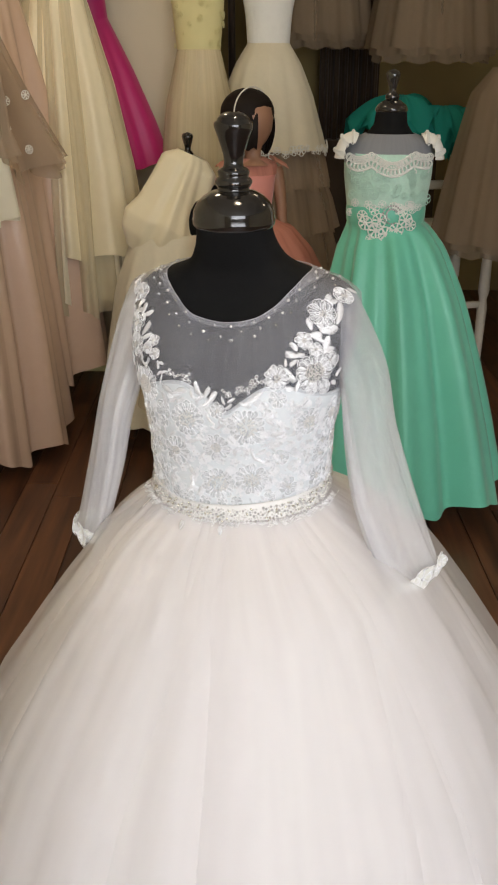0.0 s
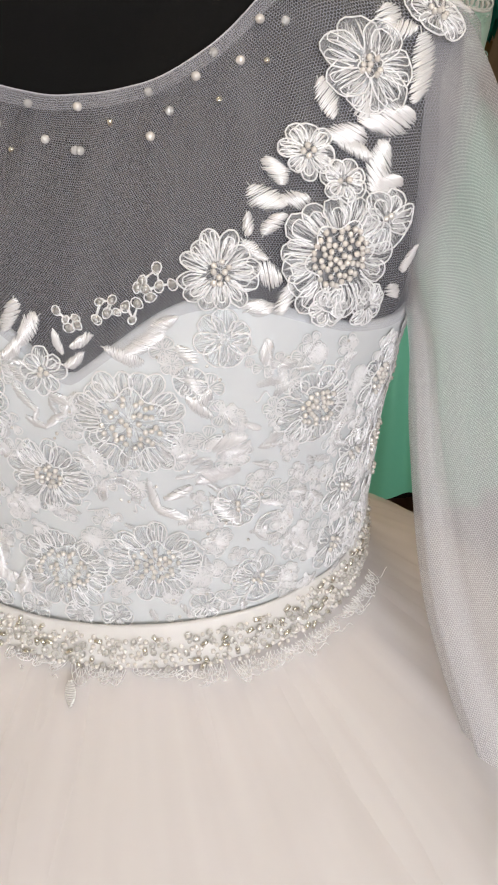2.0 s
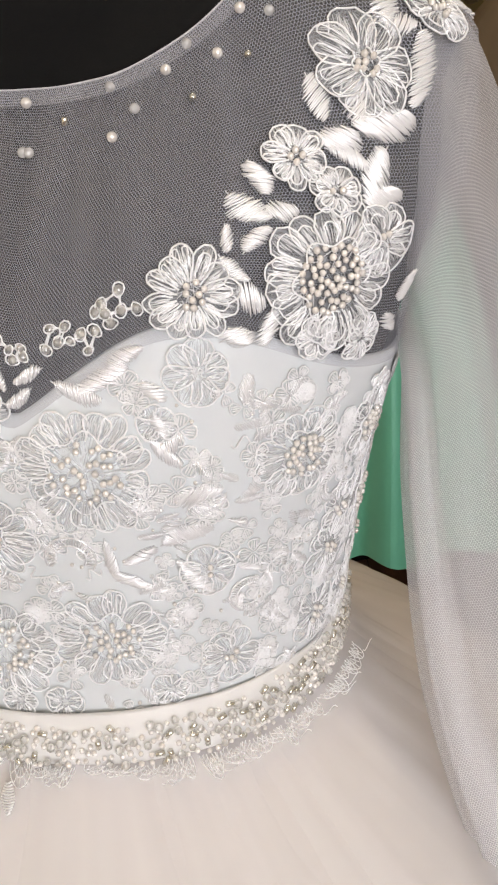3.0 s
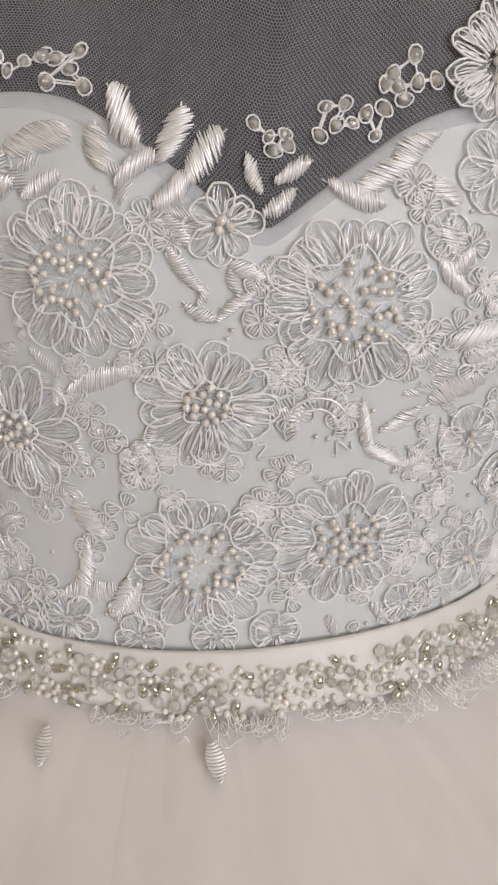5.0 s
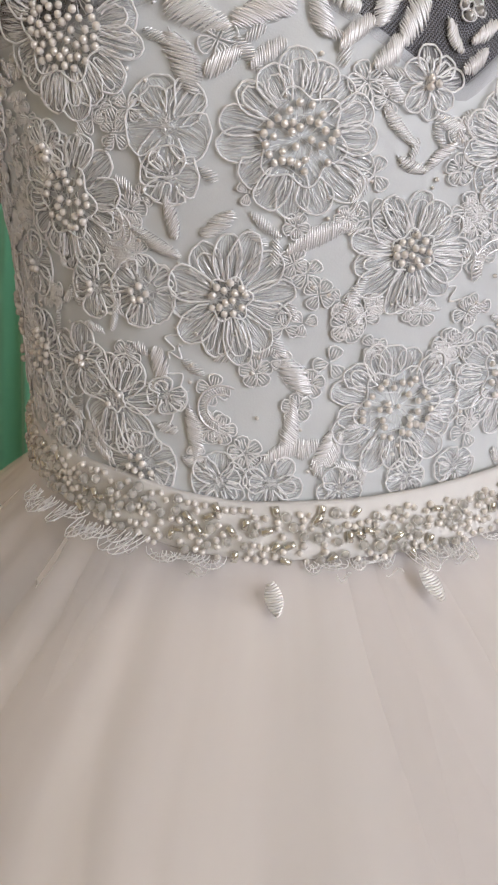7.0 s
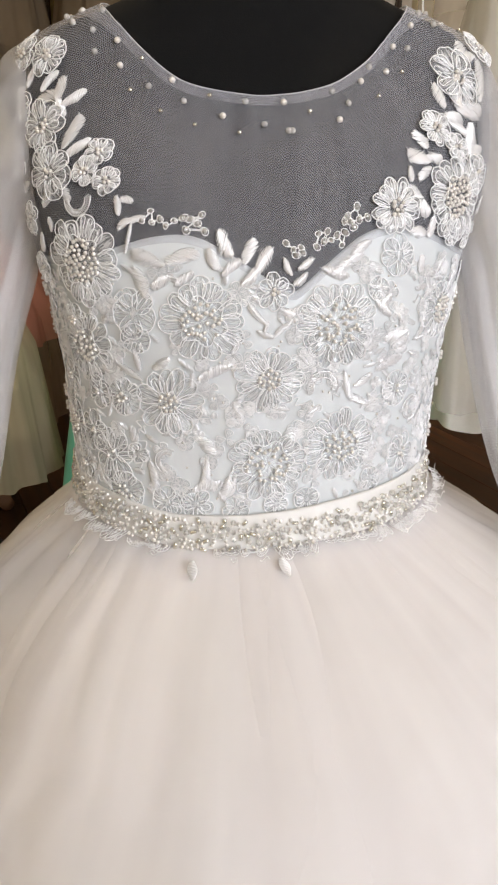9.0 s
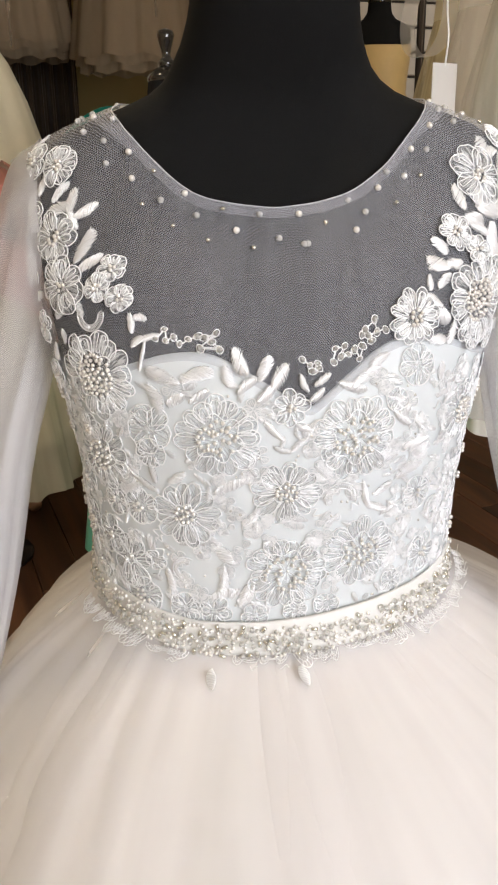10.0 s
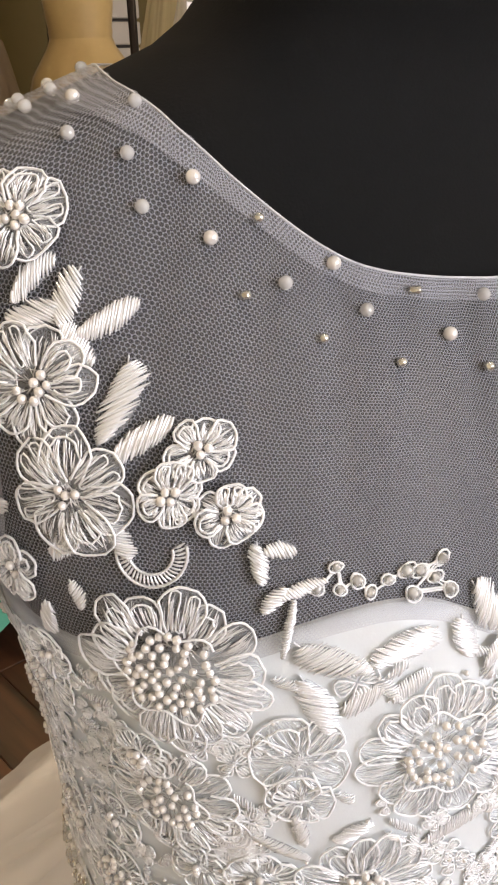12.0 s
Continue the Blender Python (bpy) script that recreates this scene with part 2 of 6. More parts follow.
# ---- mesh helpers ----
class Soup:
    """Vertices, faces, UVs and material slots that grow into one mesh."""

    def __init__(self):
        self.v, self.f, self.uv, self.m = [], [], [], []

    def add(self, verts, faces, uvs=None, slot=0):
        k = len(self.v)
        self.v += [tuple(q) for q in verts]
        self.uv += list(uvs) if uvs is not None else [(0.0, 0.0)] * len(verts)
        self.f += [tuple(i + k for i in f) for f in faces]
        self.m += [slot] * len(faces)


def part(name, soup, material, parent=None, label="", smooth=True):
    me = bpy.data.meshes.new(name)
    me.from_pydata(soup.v, [], soup.f)
    for mat in (material if isinstance(material, (list, tuple)) else [material]):
        me.materials.append(mat)
    me.polygons.foreach_set("material_index", soup.m)
    me.polygons.foreach_set("use_smooth", [smooth] * len(soup.f))
    layer = me.uv_layers.new(name="UVMap")
    idx = np.empty(len(me.loops), dtype=np.int32)
    me.loops.foreach_get("vertex_index", idx)
    layer.data.foreach_set("uv", np.array(soup.uv, dtype=np.float32)[idx].ravel())
    me.update()
    ob = new(name, me)
    if parent:
        ob.parent = parent
    if label:
        tagged(ob, label)
    return ob


def thing(name, label, category, group="", m=None):
    ob = new(name)
    ob.empty_display_size = 0.05
    if m is not None:
        ob.matrix_basis = m
    return tagged(ob, label, category, group)


def sheet(soup, fn, nu, nv, closed=True, scale=(1.0, 1.0), slot=0, flip=False):
    """A grid of fn(i / nu, j / nv), closed round u, with UVs scaled to metres."""
    k = nu + 1
    vs, uvs, fs = [], [], []
    for j in range(nv + 1):
        for i in range(k):
            a, b = i / nu, j / nv
            vs.append(fn(a, b))
            uvs.append((a * scale[0], b * scale[1]))
    for j in range(nv):
        for i in range(nu):
            q = (j * k + i, j * k + i + 1, (j + 1) * k + i + 1, (j + 1) * k + i)
            fs.append(q[::-1] if flip else q)
    soup.add(vs, fs, uvs, slot)


def box(soup, x0, y0, z0, x1, y1, z1, slot=0, bevel=0.0):
    b = bevel
    vs = []
    for z, e in ((z0, b), (z0 + b, 0), (z1 - b, 0), (z1, b)) if b else ((z0, 0), (z1, 0)):
        vs += [(x0 + e, y0 + e, z), (x1 - e, y0 + e, z), (x1 - e, y1 - e, z), (x0 + e, y1 - e, z)]
    n = len(vs) // 4
    fs = [(3, 2, 1, 0), tuple(4 * (n - 1) + i for i in range(4))]
    for j in range(n - 1):
        fs += [(4 * j + i, 4 * j + (i + 1) % 4, 4 * j + 4 + (i + 1) % 4, 4 * j + 4 + i) for i in range(4)]
    soup.add(vs, fs, None, slot)


def ball_template(n, m):
    vs = [(0, 0, 1)]
    for j in range(1, m):
        p = math.pi * j / m
        vs += [(math.sin(p) * math.cos(2 * math.pi * i / n), math.sin(p) * math.sin(2 * math.pi * i / n), math.cos(p)) for i in range(n)]
    vs.append((0, 0, -1))
    fs = [(0, 1 + i, 1 + (i + 1) % n) for i in range(n)]
    for j in range(m - 2):
        fs += [(1 + j * n + i, 1 + j * n + n + i, 1 + j * n + n + (i + 1) % n, 1 + j * n + (i + 1) % n) for i in range(n)]
    e = len(vs) - 1
    fs += [(e, e - n + (i + 1) % n, e - n + i) for i in range(n)]
    return np.array(vs), fs


BALL, BALL_F = ball_template(8, 6)
BIG, BIG_F = ball_template(20, 14)


def ball(soup, c, r, slot=0, big=False):
    t, f = (BIG, BIG_F) if big else (BALL, BALL_F)
    soup.add(t * np.array(r) + np.array(c), f, None, slot)


def tube(soup, pts, r, sides=5, closed=False, slot=0, caps=False):
    """A tube along the points; r is one radius or one for each point."""
    pts = np.array(pts, dtype=float)
    n = len(pts)
    tang = np.roll(pts, -1, 0) - np.roll(pts, 1, 0) if closed else np.gradient(pts, axis=0)
    tang /= np.maximum(np.linalg.norm(tang, axis=1, keepdims=True), 1e-9)
    ref = np.array((0.31, -0.83, 0.47))
    a = np.cross(tang, ref)
    a /= np.maximum(np.linalg.norm(a, axis=1, keepdims=True), 1e-9)
    b = np.cross(tang, a)
    rad = np.full(n, r) if np.isscalar(r) else np.array(r)
    vs = []
    for i in range(n):
        for s in range(sides):
            q = 2 * math.pi * s / sides
            vs.append(pts[i] + rad[i] * (math.cos(q) * a[i] + math.sin(q) * b[i]))
    fs = []
    for i in range(n if closed else n - 1):
        k = (i + 1) % n
        fs += [(i * sides + s, i * sides + (s + 1) % sides, k * sides + (s + 1) % sides, k * sides + s) for s in range(sides)]
    if caps and not closed:
        fs += [tuple(range(sides))[::-1], tuple((n - 1) * sides + s for s in range(sides))]
    soup.add(vs, fs, None, slot)


def lathe(soup, rows, n=32, slot=0, at=(0, 0)):
    """Turned about the z axis at the place at; rows of (radius, z)."""
    def fn(a, b):
        i = b * (len(rows) - 1)
        k = min(int(i), len(rows) - 2)
        w = i - k
        r, z = rows[k][0] * (1 - w) + rows[k + 1][0] * w, rows[k][1] * (1 - w) + rows[k + 1][1] * w
        return (at[0] + r * math.cos(2 * math.pi * a), at[1] + r * math.sin(2 * math.pi * a), z)
    sheet(soup, fn, n, len(rows) - 1, slot=slot)


def smooth_path(pts, n):
    """n + 1 points on a Catmull-Rom curve through pts."""
    p = np.array(pts, dtype=float)
    p = np.vstack([2 * p[0] - p[1], p, 2 * p[-1] - p[-2]])
    out = []
    for q in np.linspace(0, len(p) - 3 - 1e-6, n + 1):
        i = int(q)
        t = q - i
        a, b, c, d = p[i:i + 4]
        out.append(0.5 * (2 * b + (c - a) * t + (2 * a - 5 * b + 4 * c - d) * t * t + (3 * b - a - 3 * c + d) * t ** 3))
    return np.array(out)


def structure(ob, label, category):
    return tagged(ob, label, category, kind="structure")


# ---- the shop ----
def room():
    s = Soup()
    box(s, -1.75, -2.6, -0.10, 3.6, 6.0, -0.012)
    floor = structure(part("floor", s, BROWN, smooth=False), "dark brown wooden plank floor of the shop", "floor")
    for name, b, mat, text in (
        ("wall_west", (-1.75, -2.6, 0, -1.6, 4.05, 2.8), WALL, "cream painted wall behind hanging gowns"),
        ("wall_north", (-1.75, 4.05, 0, -0.22, 4.20, 2.8), WALL, "cream painted wall behind the gown rail"),
        ("wall_return", (-0.34, 4.20, 0, -0.22, 5.6, 2.8), WALL, "cream painted return wall"),
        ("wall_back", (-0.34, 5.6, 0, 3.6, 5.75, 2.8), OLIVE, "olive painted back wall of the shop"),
        ("wall_east", (3.45, -2.6, 0, 3.6, 5.6, 2.8), WALL, "cream painted side wall"),
        ("ceiling", (-1.75, -2.6, 2.8, 3.6, 5.75, 2.92), CEIL, "pale painted shop ceiling"),
    ):
        s = Soup()
        box(s, *b)
        structure(part(name, s, mat, smooth=False), text, "ceiling" if name == "ceiling" else "wall")
    # shop front with its window opening
    s = Soup()
    box(s, -1.6, -2.6, 0, 3.45, -2.48, 0.7)
    box(s, -1.6, -2.6, 2.72, 3.45, -2.48, 2.8)
    box(s, -1.6, -2.6, 0.7, -0.55, -2.48, 2.72)
    box(s, 2.35, -2.6, 0.7, 3.45, -2.48, 2.72)
    structure(part("wall_south", s, WALL, smooth=False), "painted shop front wall round the display window", "wall")
    s = Soup()
    for b in ((-0.55, -2.57, 0.7, 2.35, -2.51, 0.75), (-0.55, -2.57, 2.67, 2.35, -2.51, 2.72), (-0.55, -2.57, 0.75, -0.5, -2.51, 2.67), (2.3, -2.57, 0.75, 2.35, -2.51, 2.67)):
        box(s, *b)
    win = structure(part("window_1", s, WHITEPAINT, smooth=False), "white framed shop display window", "window")
    s = Soup()
    box(s, -0.5, -2.545, 0.75, 2.3, -2.535, 2.67)
    pane = part("pane", s, GLASS, win, smooth=False)
    pane.visible_shadow = False
    # pale strip at the foot of the wall, and a yellow edge on its corner
    s = Soup()
    box(s, -1.6, 4.03, 0, -0.22, 4.048, 0.09, 0, 0.003)
    structure(part("baseboard", s, YELLOW, smooth=False), "pale yellow painted baseboard", "baseboard")
    s = Soup()
    box(s, -0.80, 4.02, 0.09, -0.73, 4.047, 2.8, 0, 0.003)
    structure(part("trim", s, YELLOW, smooth=False), "pale yellow upright wall trim", "trim")
    return floor


floor = room()


# ---- the gown's body ----
OX, OY, PHI = -0.0084, 1.1083, radians(15.05)
CP, SP = math.cos(PHI), math.sin(PHI)
KZ = (0.84, 0.88, 0.92, 0.96, 1.0, 1.04, 1.08, 1.115, 1.145, 1.157, 1.165, 1.171, 1.178, 1.188, 1.202, 1.216, 1.230)
KA = (0.1164, 0.1171, 0.1185, 0.1209, 0.1267, 0.1364, 0.1453, 0.1460, 0.1425, 0.1260, 0.1040, 0.0860, 0.0700, 0.0610, 0.0540, 0.0500, 0.0485)
KB = (0.1028, 0.1022, 0.1025, 0.1040, 0.1050, 0.1003, 0.0915, 0.0757, 0.0630, 0.0590, 0.0560, 0.0535, 0.0510, 0.0500, 0.0490, 0.0480, 0.0475)
KC = (0.0003, -0.0007, -0.0006, 0.0019, 0.0040, 0.0037, 0.0029, -0.0015, -0.0040, -0.002, 0.0, 0.003, 0.008, 0.014, 0.023, 0.031, 0.037)
POWER = 2.3


def _smoothed(z):
    w = 0.010 if z < 1.13 else 0.003
    return tuple(float(sum(np.interp(z + d * w, KZ, k) for d in (-1, -0.5, 0, 0.5, 1)) / 5) for k in (KA, KB, KC))


SECTIONS = [_smoothed(0.80 + 0.0005 * i) for i in range(901)]


def section(z):
    """Half width, half depth and forward shift of the body at height z."""
    i = min(max((z - 0.80) / 0.0005, 0.0), 899.999)
    k = int(i)
    w = i - k
    return [p + (q - p) * w for p, q in zip(SECTIONS[k], SECTIONS[k + 1])]


def sideways(z):
    """The chest sits a little towards one side of the stand."""
    if z < 1.04 or z > 1.19:
        return 0.0
    return 0.005 * min(1.0, (z - 1.04) / 0.07, (1.19 - z) / 0.03)


def world_at(u, v, z):
    return Vector((OX + CP * u - SP * v, OY - SP * u - CP * v, z))


def skin(deg, z, h=0.0):
    """The body's surface at deg degrees to the right of its front, at height z, raised by h."""
    a, b, c = section(z)
    s, k = math.sin(radians(deg)), math.cos(radians(deg))
    r = (abs(s / a) ** POWER + abs(k / b) ** POWER) ** (-1 / POWER) + h
    return world_at(r * s + sideways(z), c + r * k, z)


def snap(p, h=0.0):
    dx, dy = p[0] - OX, p[1] - OY
    u, v = CP * dx - SP * dy, -SP * dx - CP * dy
    return skin(math.degrees(math.atan2(u - sideways(p[2]), v - section(p[2])[2])), p[2], h)


SWEET_D = (-180, -110, -80, -70, -51, -43, -36, -26, -20, -11, -2, 4, 5.5, 11, 19, 24, 29, 36, 43, 51, 60, 72, 82, 110, 180)
SWEET_Z = (1.03, 1.03, 1.028, 1.029, 1.034, 1.0405, 1.045, 1.046, 1.041, 1.032, 1.021, 1.0145, 1.0145, 1.0225, 1.0345, 1.041, 1.0475, 1.0495, 1.049, 1.043, 1.035, 1.030, 1.028, 1.03, 1.03)
NECK_D = (-180, -110, -92, -80, -68, -61, -55, -50, -46, -40, -34, -23, -8, 9, 23, 34, 42, 48, 55, 64, 75, 92, 110, 180)
NECK_Z = (1.168, 1.171, 1.171, 1.1688, 1.164, 1.157, 1.148, 1.140, 1.1345, 1.127, 1.1225, 1.1192, 1.1168, 1.119, 1.1237, 1.1325, 1.141, 1.1505, 1.160, 1.167, 1.171, 1.172, 1.172, 1.168)


def sweet(d):
    w = 1.0 if 0 < d < 11 else 3.0
    return float(sum(np.interp(d + e * w, SWEET_D, SWEET_Z) for e in (-1.5, -0.75, 0, 0.75, 1.5)) / 5)


def neckline(d):
    return float(sum(np.interp(d + e, NECK_D, NECK_Z) for e in (-4, -2, 0, 2, 4)) / 5)


def turned(a):
    return -180 + 360 * a


# black dress form with its turned finial
FINIAL = [(0.0195, 1.268), (0.0185, 1.270), (0.0205, 1.273), (0.0225, 1.277), (0.0205, 1.281), (0.0175, 1.283), (0.0185, 1.286), (0.0190, 1.289), (0.0165, 1.292), (0.0120, 1.294),
          (0.0112, 1.300), (0.0125, 1.308), (0.0155, 1.318), (0.0190, 1.328), (0.0218, 1.335), (0.0228, 1.340), (0.0222, 1.343), (0.0195, 1.345), (0.0185, 1.3475), (0.0150, 1.351), (0.0080, 1.3535), (0.0005, 1.354)]
NECK_CAP = [(0.0465, 1.226), (0.049, 1.229), (0.0495, 1.234), (0.048, 1.240), (0.0485, 1.242), (0.047, 1.247), (0.043, 1.254), (0.036, 1.261), (0.027, 1.266), (0.0195, 1.268)]


def dress_form():
    form = thing("dress_form", "black jersey dress form with a glossy turned wooden finial", "dress form")
    s = Soup()
    zs = list(np.linspace(0.80, 1.232, 70))
    sheet(s, lambda a, b: skin(turned(a), zs[min(int(b * 69 + 0.5), 69)], -0.004), 72, 69)
    part("torso", s, FORM, form)
    top = world_at(0, 0.037, 0)
    s = Soup()
    lathe(s, NECK_CAP, 40, 0, (top.x, top.y))
    part("neck_cap", s, GLOSS, form, "glossy black neck cap")
    s = Soup()
    lathe(s, FINIAL, 40, 0, (top.x, top.y))
    part("finial", s, GLOSS, form, "glossy black turned finial")
    c = world_at(0, 0, 0)
    s = Soup()
    lathe(s, [(0.1, 0.80), (0.02, 0.795), (0.018, 0.78), (0.018, 0.05), (0.03, 0.045), (0.15, 0.02), (0.155, 0.0), (0.001, 0.0)], 24, 0, (c.x, c.y))
    part("stand", s, GLOSS, form)
    return form


dress_form()

gown = thing("flower_girl_gown", "white beaded lace and tulle ball gown on black dress form", "dress", m=pose(OX, OY, 0))


def gpart(name, soup, mat, parent=None, label="", smooth=True):
    """A part of the gown, from a soup in world places."""
    soup.v = [(x - OX, y - OY, z) for x, y, z in soup.v]
    return part(name, soup, mat, parent or gown, label, smooth)


# bodice: opaque up to the sweetheart edge, then a turned edge
s = Soup()
sheet(s, lambda a, b: skin(turned(a), 0.858 + (sweet(turned(a)) - 0.858) * min(b / 0.95, 1), 0.0012 + (0.0006 if b < 0.9 else -0.0022 * max(0, (b - 0.95) / 0.05))), 180, 40, scale=(0.75, 0.18))
bodice = gpart("bodice", s, BODICE, label="white satin sweetheart bodice under lace")

# the sheer yoke up to the neckline
s = Soup()
def yoke_at(a, b):
    d = turned(a)
    z0, z1 = sweet(d) - 0.004, neckline(d)
    z = z0 + (z1 - z0) * b
    pucker = 0.0012 * math.sin(d * 0.9 + 2 * b) * math.sin(d * 0.31 + 1) * min(1, b * 1.5)
    return skin(d, z, 0.0022 + pucker)
sheet(s, yoke_at, 200, 36, scale=(0.72, 0.11))
gpart("yoke", s, NET, label="sheer white tulle yoke over black")
s = Soup()
tube(s, [skin(d, neckline(d), 0.0026) for d in np.linspace(-180, 178, 240)], 0.00034, 6, True)
binding = gpart("neck_binding", s, EDGE, label="narrow rolled white tulle neckline")
s = Soup()
sheet(s, lambda a, b: skin(turned(a), neckline(turned(a)) - 0.0052 * b, 0.0031 + 0.0004 * math.sin(turned(a) * 0.7)), 240, 2, scale=(0.71, 0.0052))
gpart("turned_edge", s, NET, binding, "doubled band of tulle")

# sash
SASH_D = (-180, -100, -75, -62, -50, -40, -30, -8, 5, 20, 33, 46, 60, 82, 100, 180)
SASH_TOP = (0.893, 0.893, 0.8915, 0.8905, 0.8885, 0.8850, 0.8828, 0.8838, 0.8858, 0.8895, 0.8925, 0.8950, 0.8980, 0.8975, 0.896, 0.893)
SASH_FOOT = (0.874, 0.874, 0.8750, 0.8715, 0.8680, 0.8645, 0.8626, 0.8630, 0.8640, 0.8660, 0.8680, 0.8695, 0.8720, 0.8740, 0.874, 0.874)


def sash_z(d):
    return float(np.interp(d, SASH_D, SASH_TOP)), float(np.interp(d, SASH_D, SASH_FOOT))


SASH = ((0.22, 0.0010), (0.0, 0.0048), (0.06, 0.0060), (0.45, 0.0072), (0.80, 0.0086), (0.97, 0.0092), (1.0, 0.0080), (1.0, 0.0010))
def sash_at(d, t, h=0.0):
    z1, z0 = sash_z(d)
    return skin(d, z1 + (z0 - z1) * t, float(np.interp(t, (0, 0.1, 0.45, 0.8, 1), (0.0042, 0.0056, 0.0072, 0.0086, 0.0091))) * (1 - 0.55 * math.sin(radians(d)) ** 2) + h)
s = Soup()
def sash_fn(a, b):
    i = min(int(b * 7 + 0.5), 7)
    d = turned(a)
    z1, z0 = sash_z(d)
    t, h = SASH[i]
    return skin(d, z1 + (z0 - z1) * t, h * (1 - 0.55 * math.sin(radians(d)) ** 2))
sheet(s, sash_fn, 160, 7, flip=True)
sash = gpart("sash", s, SATIN, label="ivory satin sash crusted with beads")

# ---- skirt ----
RZ = (-0.02, 0.0, 0.2, 0.4, 0.55, 0.65, 0.72, 0.78, 0.82, 0.846, 0.859, 0.866, 0.872)
RR = (0.56, 0.555, 0.50, 0.435, 0.372, 0.312, 0.266, 0.222, 0.178, 0.140, 0.123, 0.115, 0.108)


def skirt_at(d, z, swell=0.0, seed=0.0, folds=1.0, ease=0.08, shift=0.040):
    q = radians(d)
    low = float(np.clip((0.87 - z) / 0.5, 0, 1))
    r = float(sum(np.interp(z + e, RZ, RR) for e in (-0.008, 0, 0.008)) / 3)
    a, b, c = section(max(z, 0.85))
    body = (abs(math.sin(q) / a) ** POWER + abs(math.cos(q) / b) ** POWER) ** (-1 / POWER)
    mix = float(np.clip((0.872 - z) / 0.10, 0, 1))
    r = r * mix + (r - 0.112 + body) * (1 - mix)
    r += 0.008 * math.cos(q - radians(215)) * mix * (1 - low)
    # the side towards the wall hangs closer
    r -= 0.014 * max(0.0, -math.sin(q)) ** 1.5 * float(np.interp(z, (0.0, 0.45, 0.62, 0.77, 0.86), (0.0, 0.15, 0.8, 0.9, 0.0)))
    f = math.sin(7 * q + seed) * 0.5 + math.sin(13 * q + 2.1 * seed + 1) * 0.3 + math.sin(23 * q + seed * 3) * 0.14 + math.sin(47 * q + 5 * seed + 2) * 0.05
    r += folds * (0.0035 + 0.022 * low) * f * min(1, (0.872 - z) / 0.03) + swell * min(1, max(0, (0.872 - z) / ease))
    gather = float(np.interp(z, (0.70, 0.80, 0.85, 0.868), (0.0, 1.0, 0.9, 0.0)))
    r += folds * gather * (0.0009 * math.sin(29 * q + 2 * seed) + 0.0011 * math.sin(41 * q + 3 * seed) * math.sin(5 * q + seed))
    w = shift * mix
    return world_at(r * math.sin(q) + w * 0.6, r * math.cos(q), z)


def skirt_layer(name, mat, swell, seed, hem, folds, label, nu=260, nv=46, ease=0.08, shift=0.040):
    s = Soup()
    def fn(a, b):
        d = turned(a)
        z = 0.871 - (0.871 - hem) * (b ** 1.5)
        return skirt_at(d, z, swell, seed, folds, ease, shift)
    sheet(s, fn, nu, nv, scale=(3.4, 0.95), flip=True)
    return gpart(name, s, mat, label=label)


skirt_layer("skirt_lining", LINING, -0.056, 0.4, 0.03, 0.6, "opaque soft white skirt lining", ease=0.45, shift=0.0)
skirt_layer("skirt_layer", VEIL, 0.0, 1.3, 0.02, 1.0, "sheer white tulle skirt layer")
skirt_layer("skirt_layer", VEIL, 0.006, 3.1, 0.04, 1.2, "sheer white tulle skirt layer")
skirt_layer("overskirt", VEIL, 0.016, 5.2, 0.015, 1.4, "outermost loose sheer tulle layer")


# ---- sleeves ----
def sleeve(rings, seed, label):
    """rings: centre, half axis one, half axis two."""
    flat = smooth_path([np.hstack(r) for r in rings], 40)
    s = Soup()
    def fn(a, b):
        q = flat[min(int(b * 40 + 0.5), 40)]
        t = 2 * math.pi * a
        w = 1 + 0.05 * math.sin(3 * t + seed + 5 * b) + min(1, 3 * b) * (0.05 * math.sin(7 * t + 3 * b + seed) + 0.03 * math.sin(13 * t - 2 * b + 2 * seed))
        p = q[0:3] + w * (math.cos(t) * q[3:6] + math.sin(t) * q[6:9])
        return tuple(p)
    sheet(s, fn, 48, 40, scale=(0.2, 0.42))
    ob = gpart("sleeve", s, SLEEVE, label=label)
    # the seam side, where the tulle lies double
    for lo, hi in ((2.15, 3.35), (2.75, 3.30)):
        s = Soup()
        def seam(a, b, lo=lo, hi=hi):
            t = lo + (hi - lo) * a + 0.25 * math.sin(4 * b + seed) * (1 - b)
            v, c = np.array(fn(t / (2 * math.pi), b)), flat[min(int(b * 40 + 0.5), 40)][0:3]
            return tuple(c + (v - c) * (0.93 - 0.05 * (hi - lo)))
        sheet(s, seam, 10, 40, scale=(0.04, 0.42))
        gpart("seam_fold", s, SEAM, ob)
    edge = [Vector(fn(i / 60, 1.0)) for i in range(60)]
    return ob, edge


def ring(c, a, b):
    return (np.array(c, float), np.array(a, float), np.array(b, float))


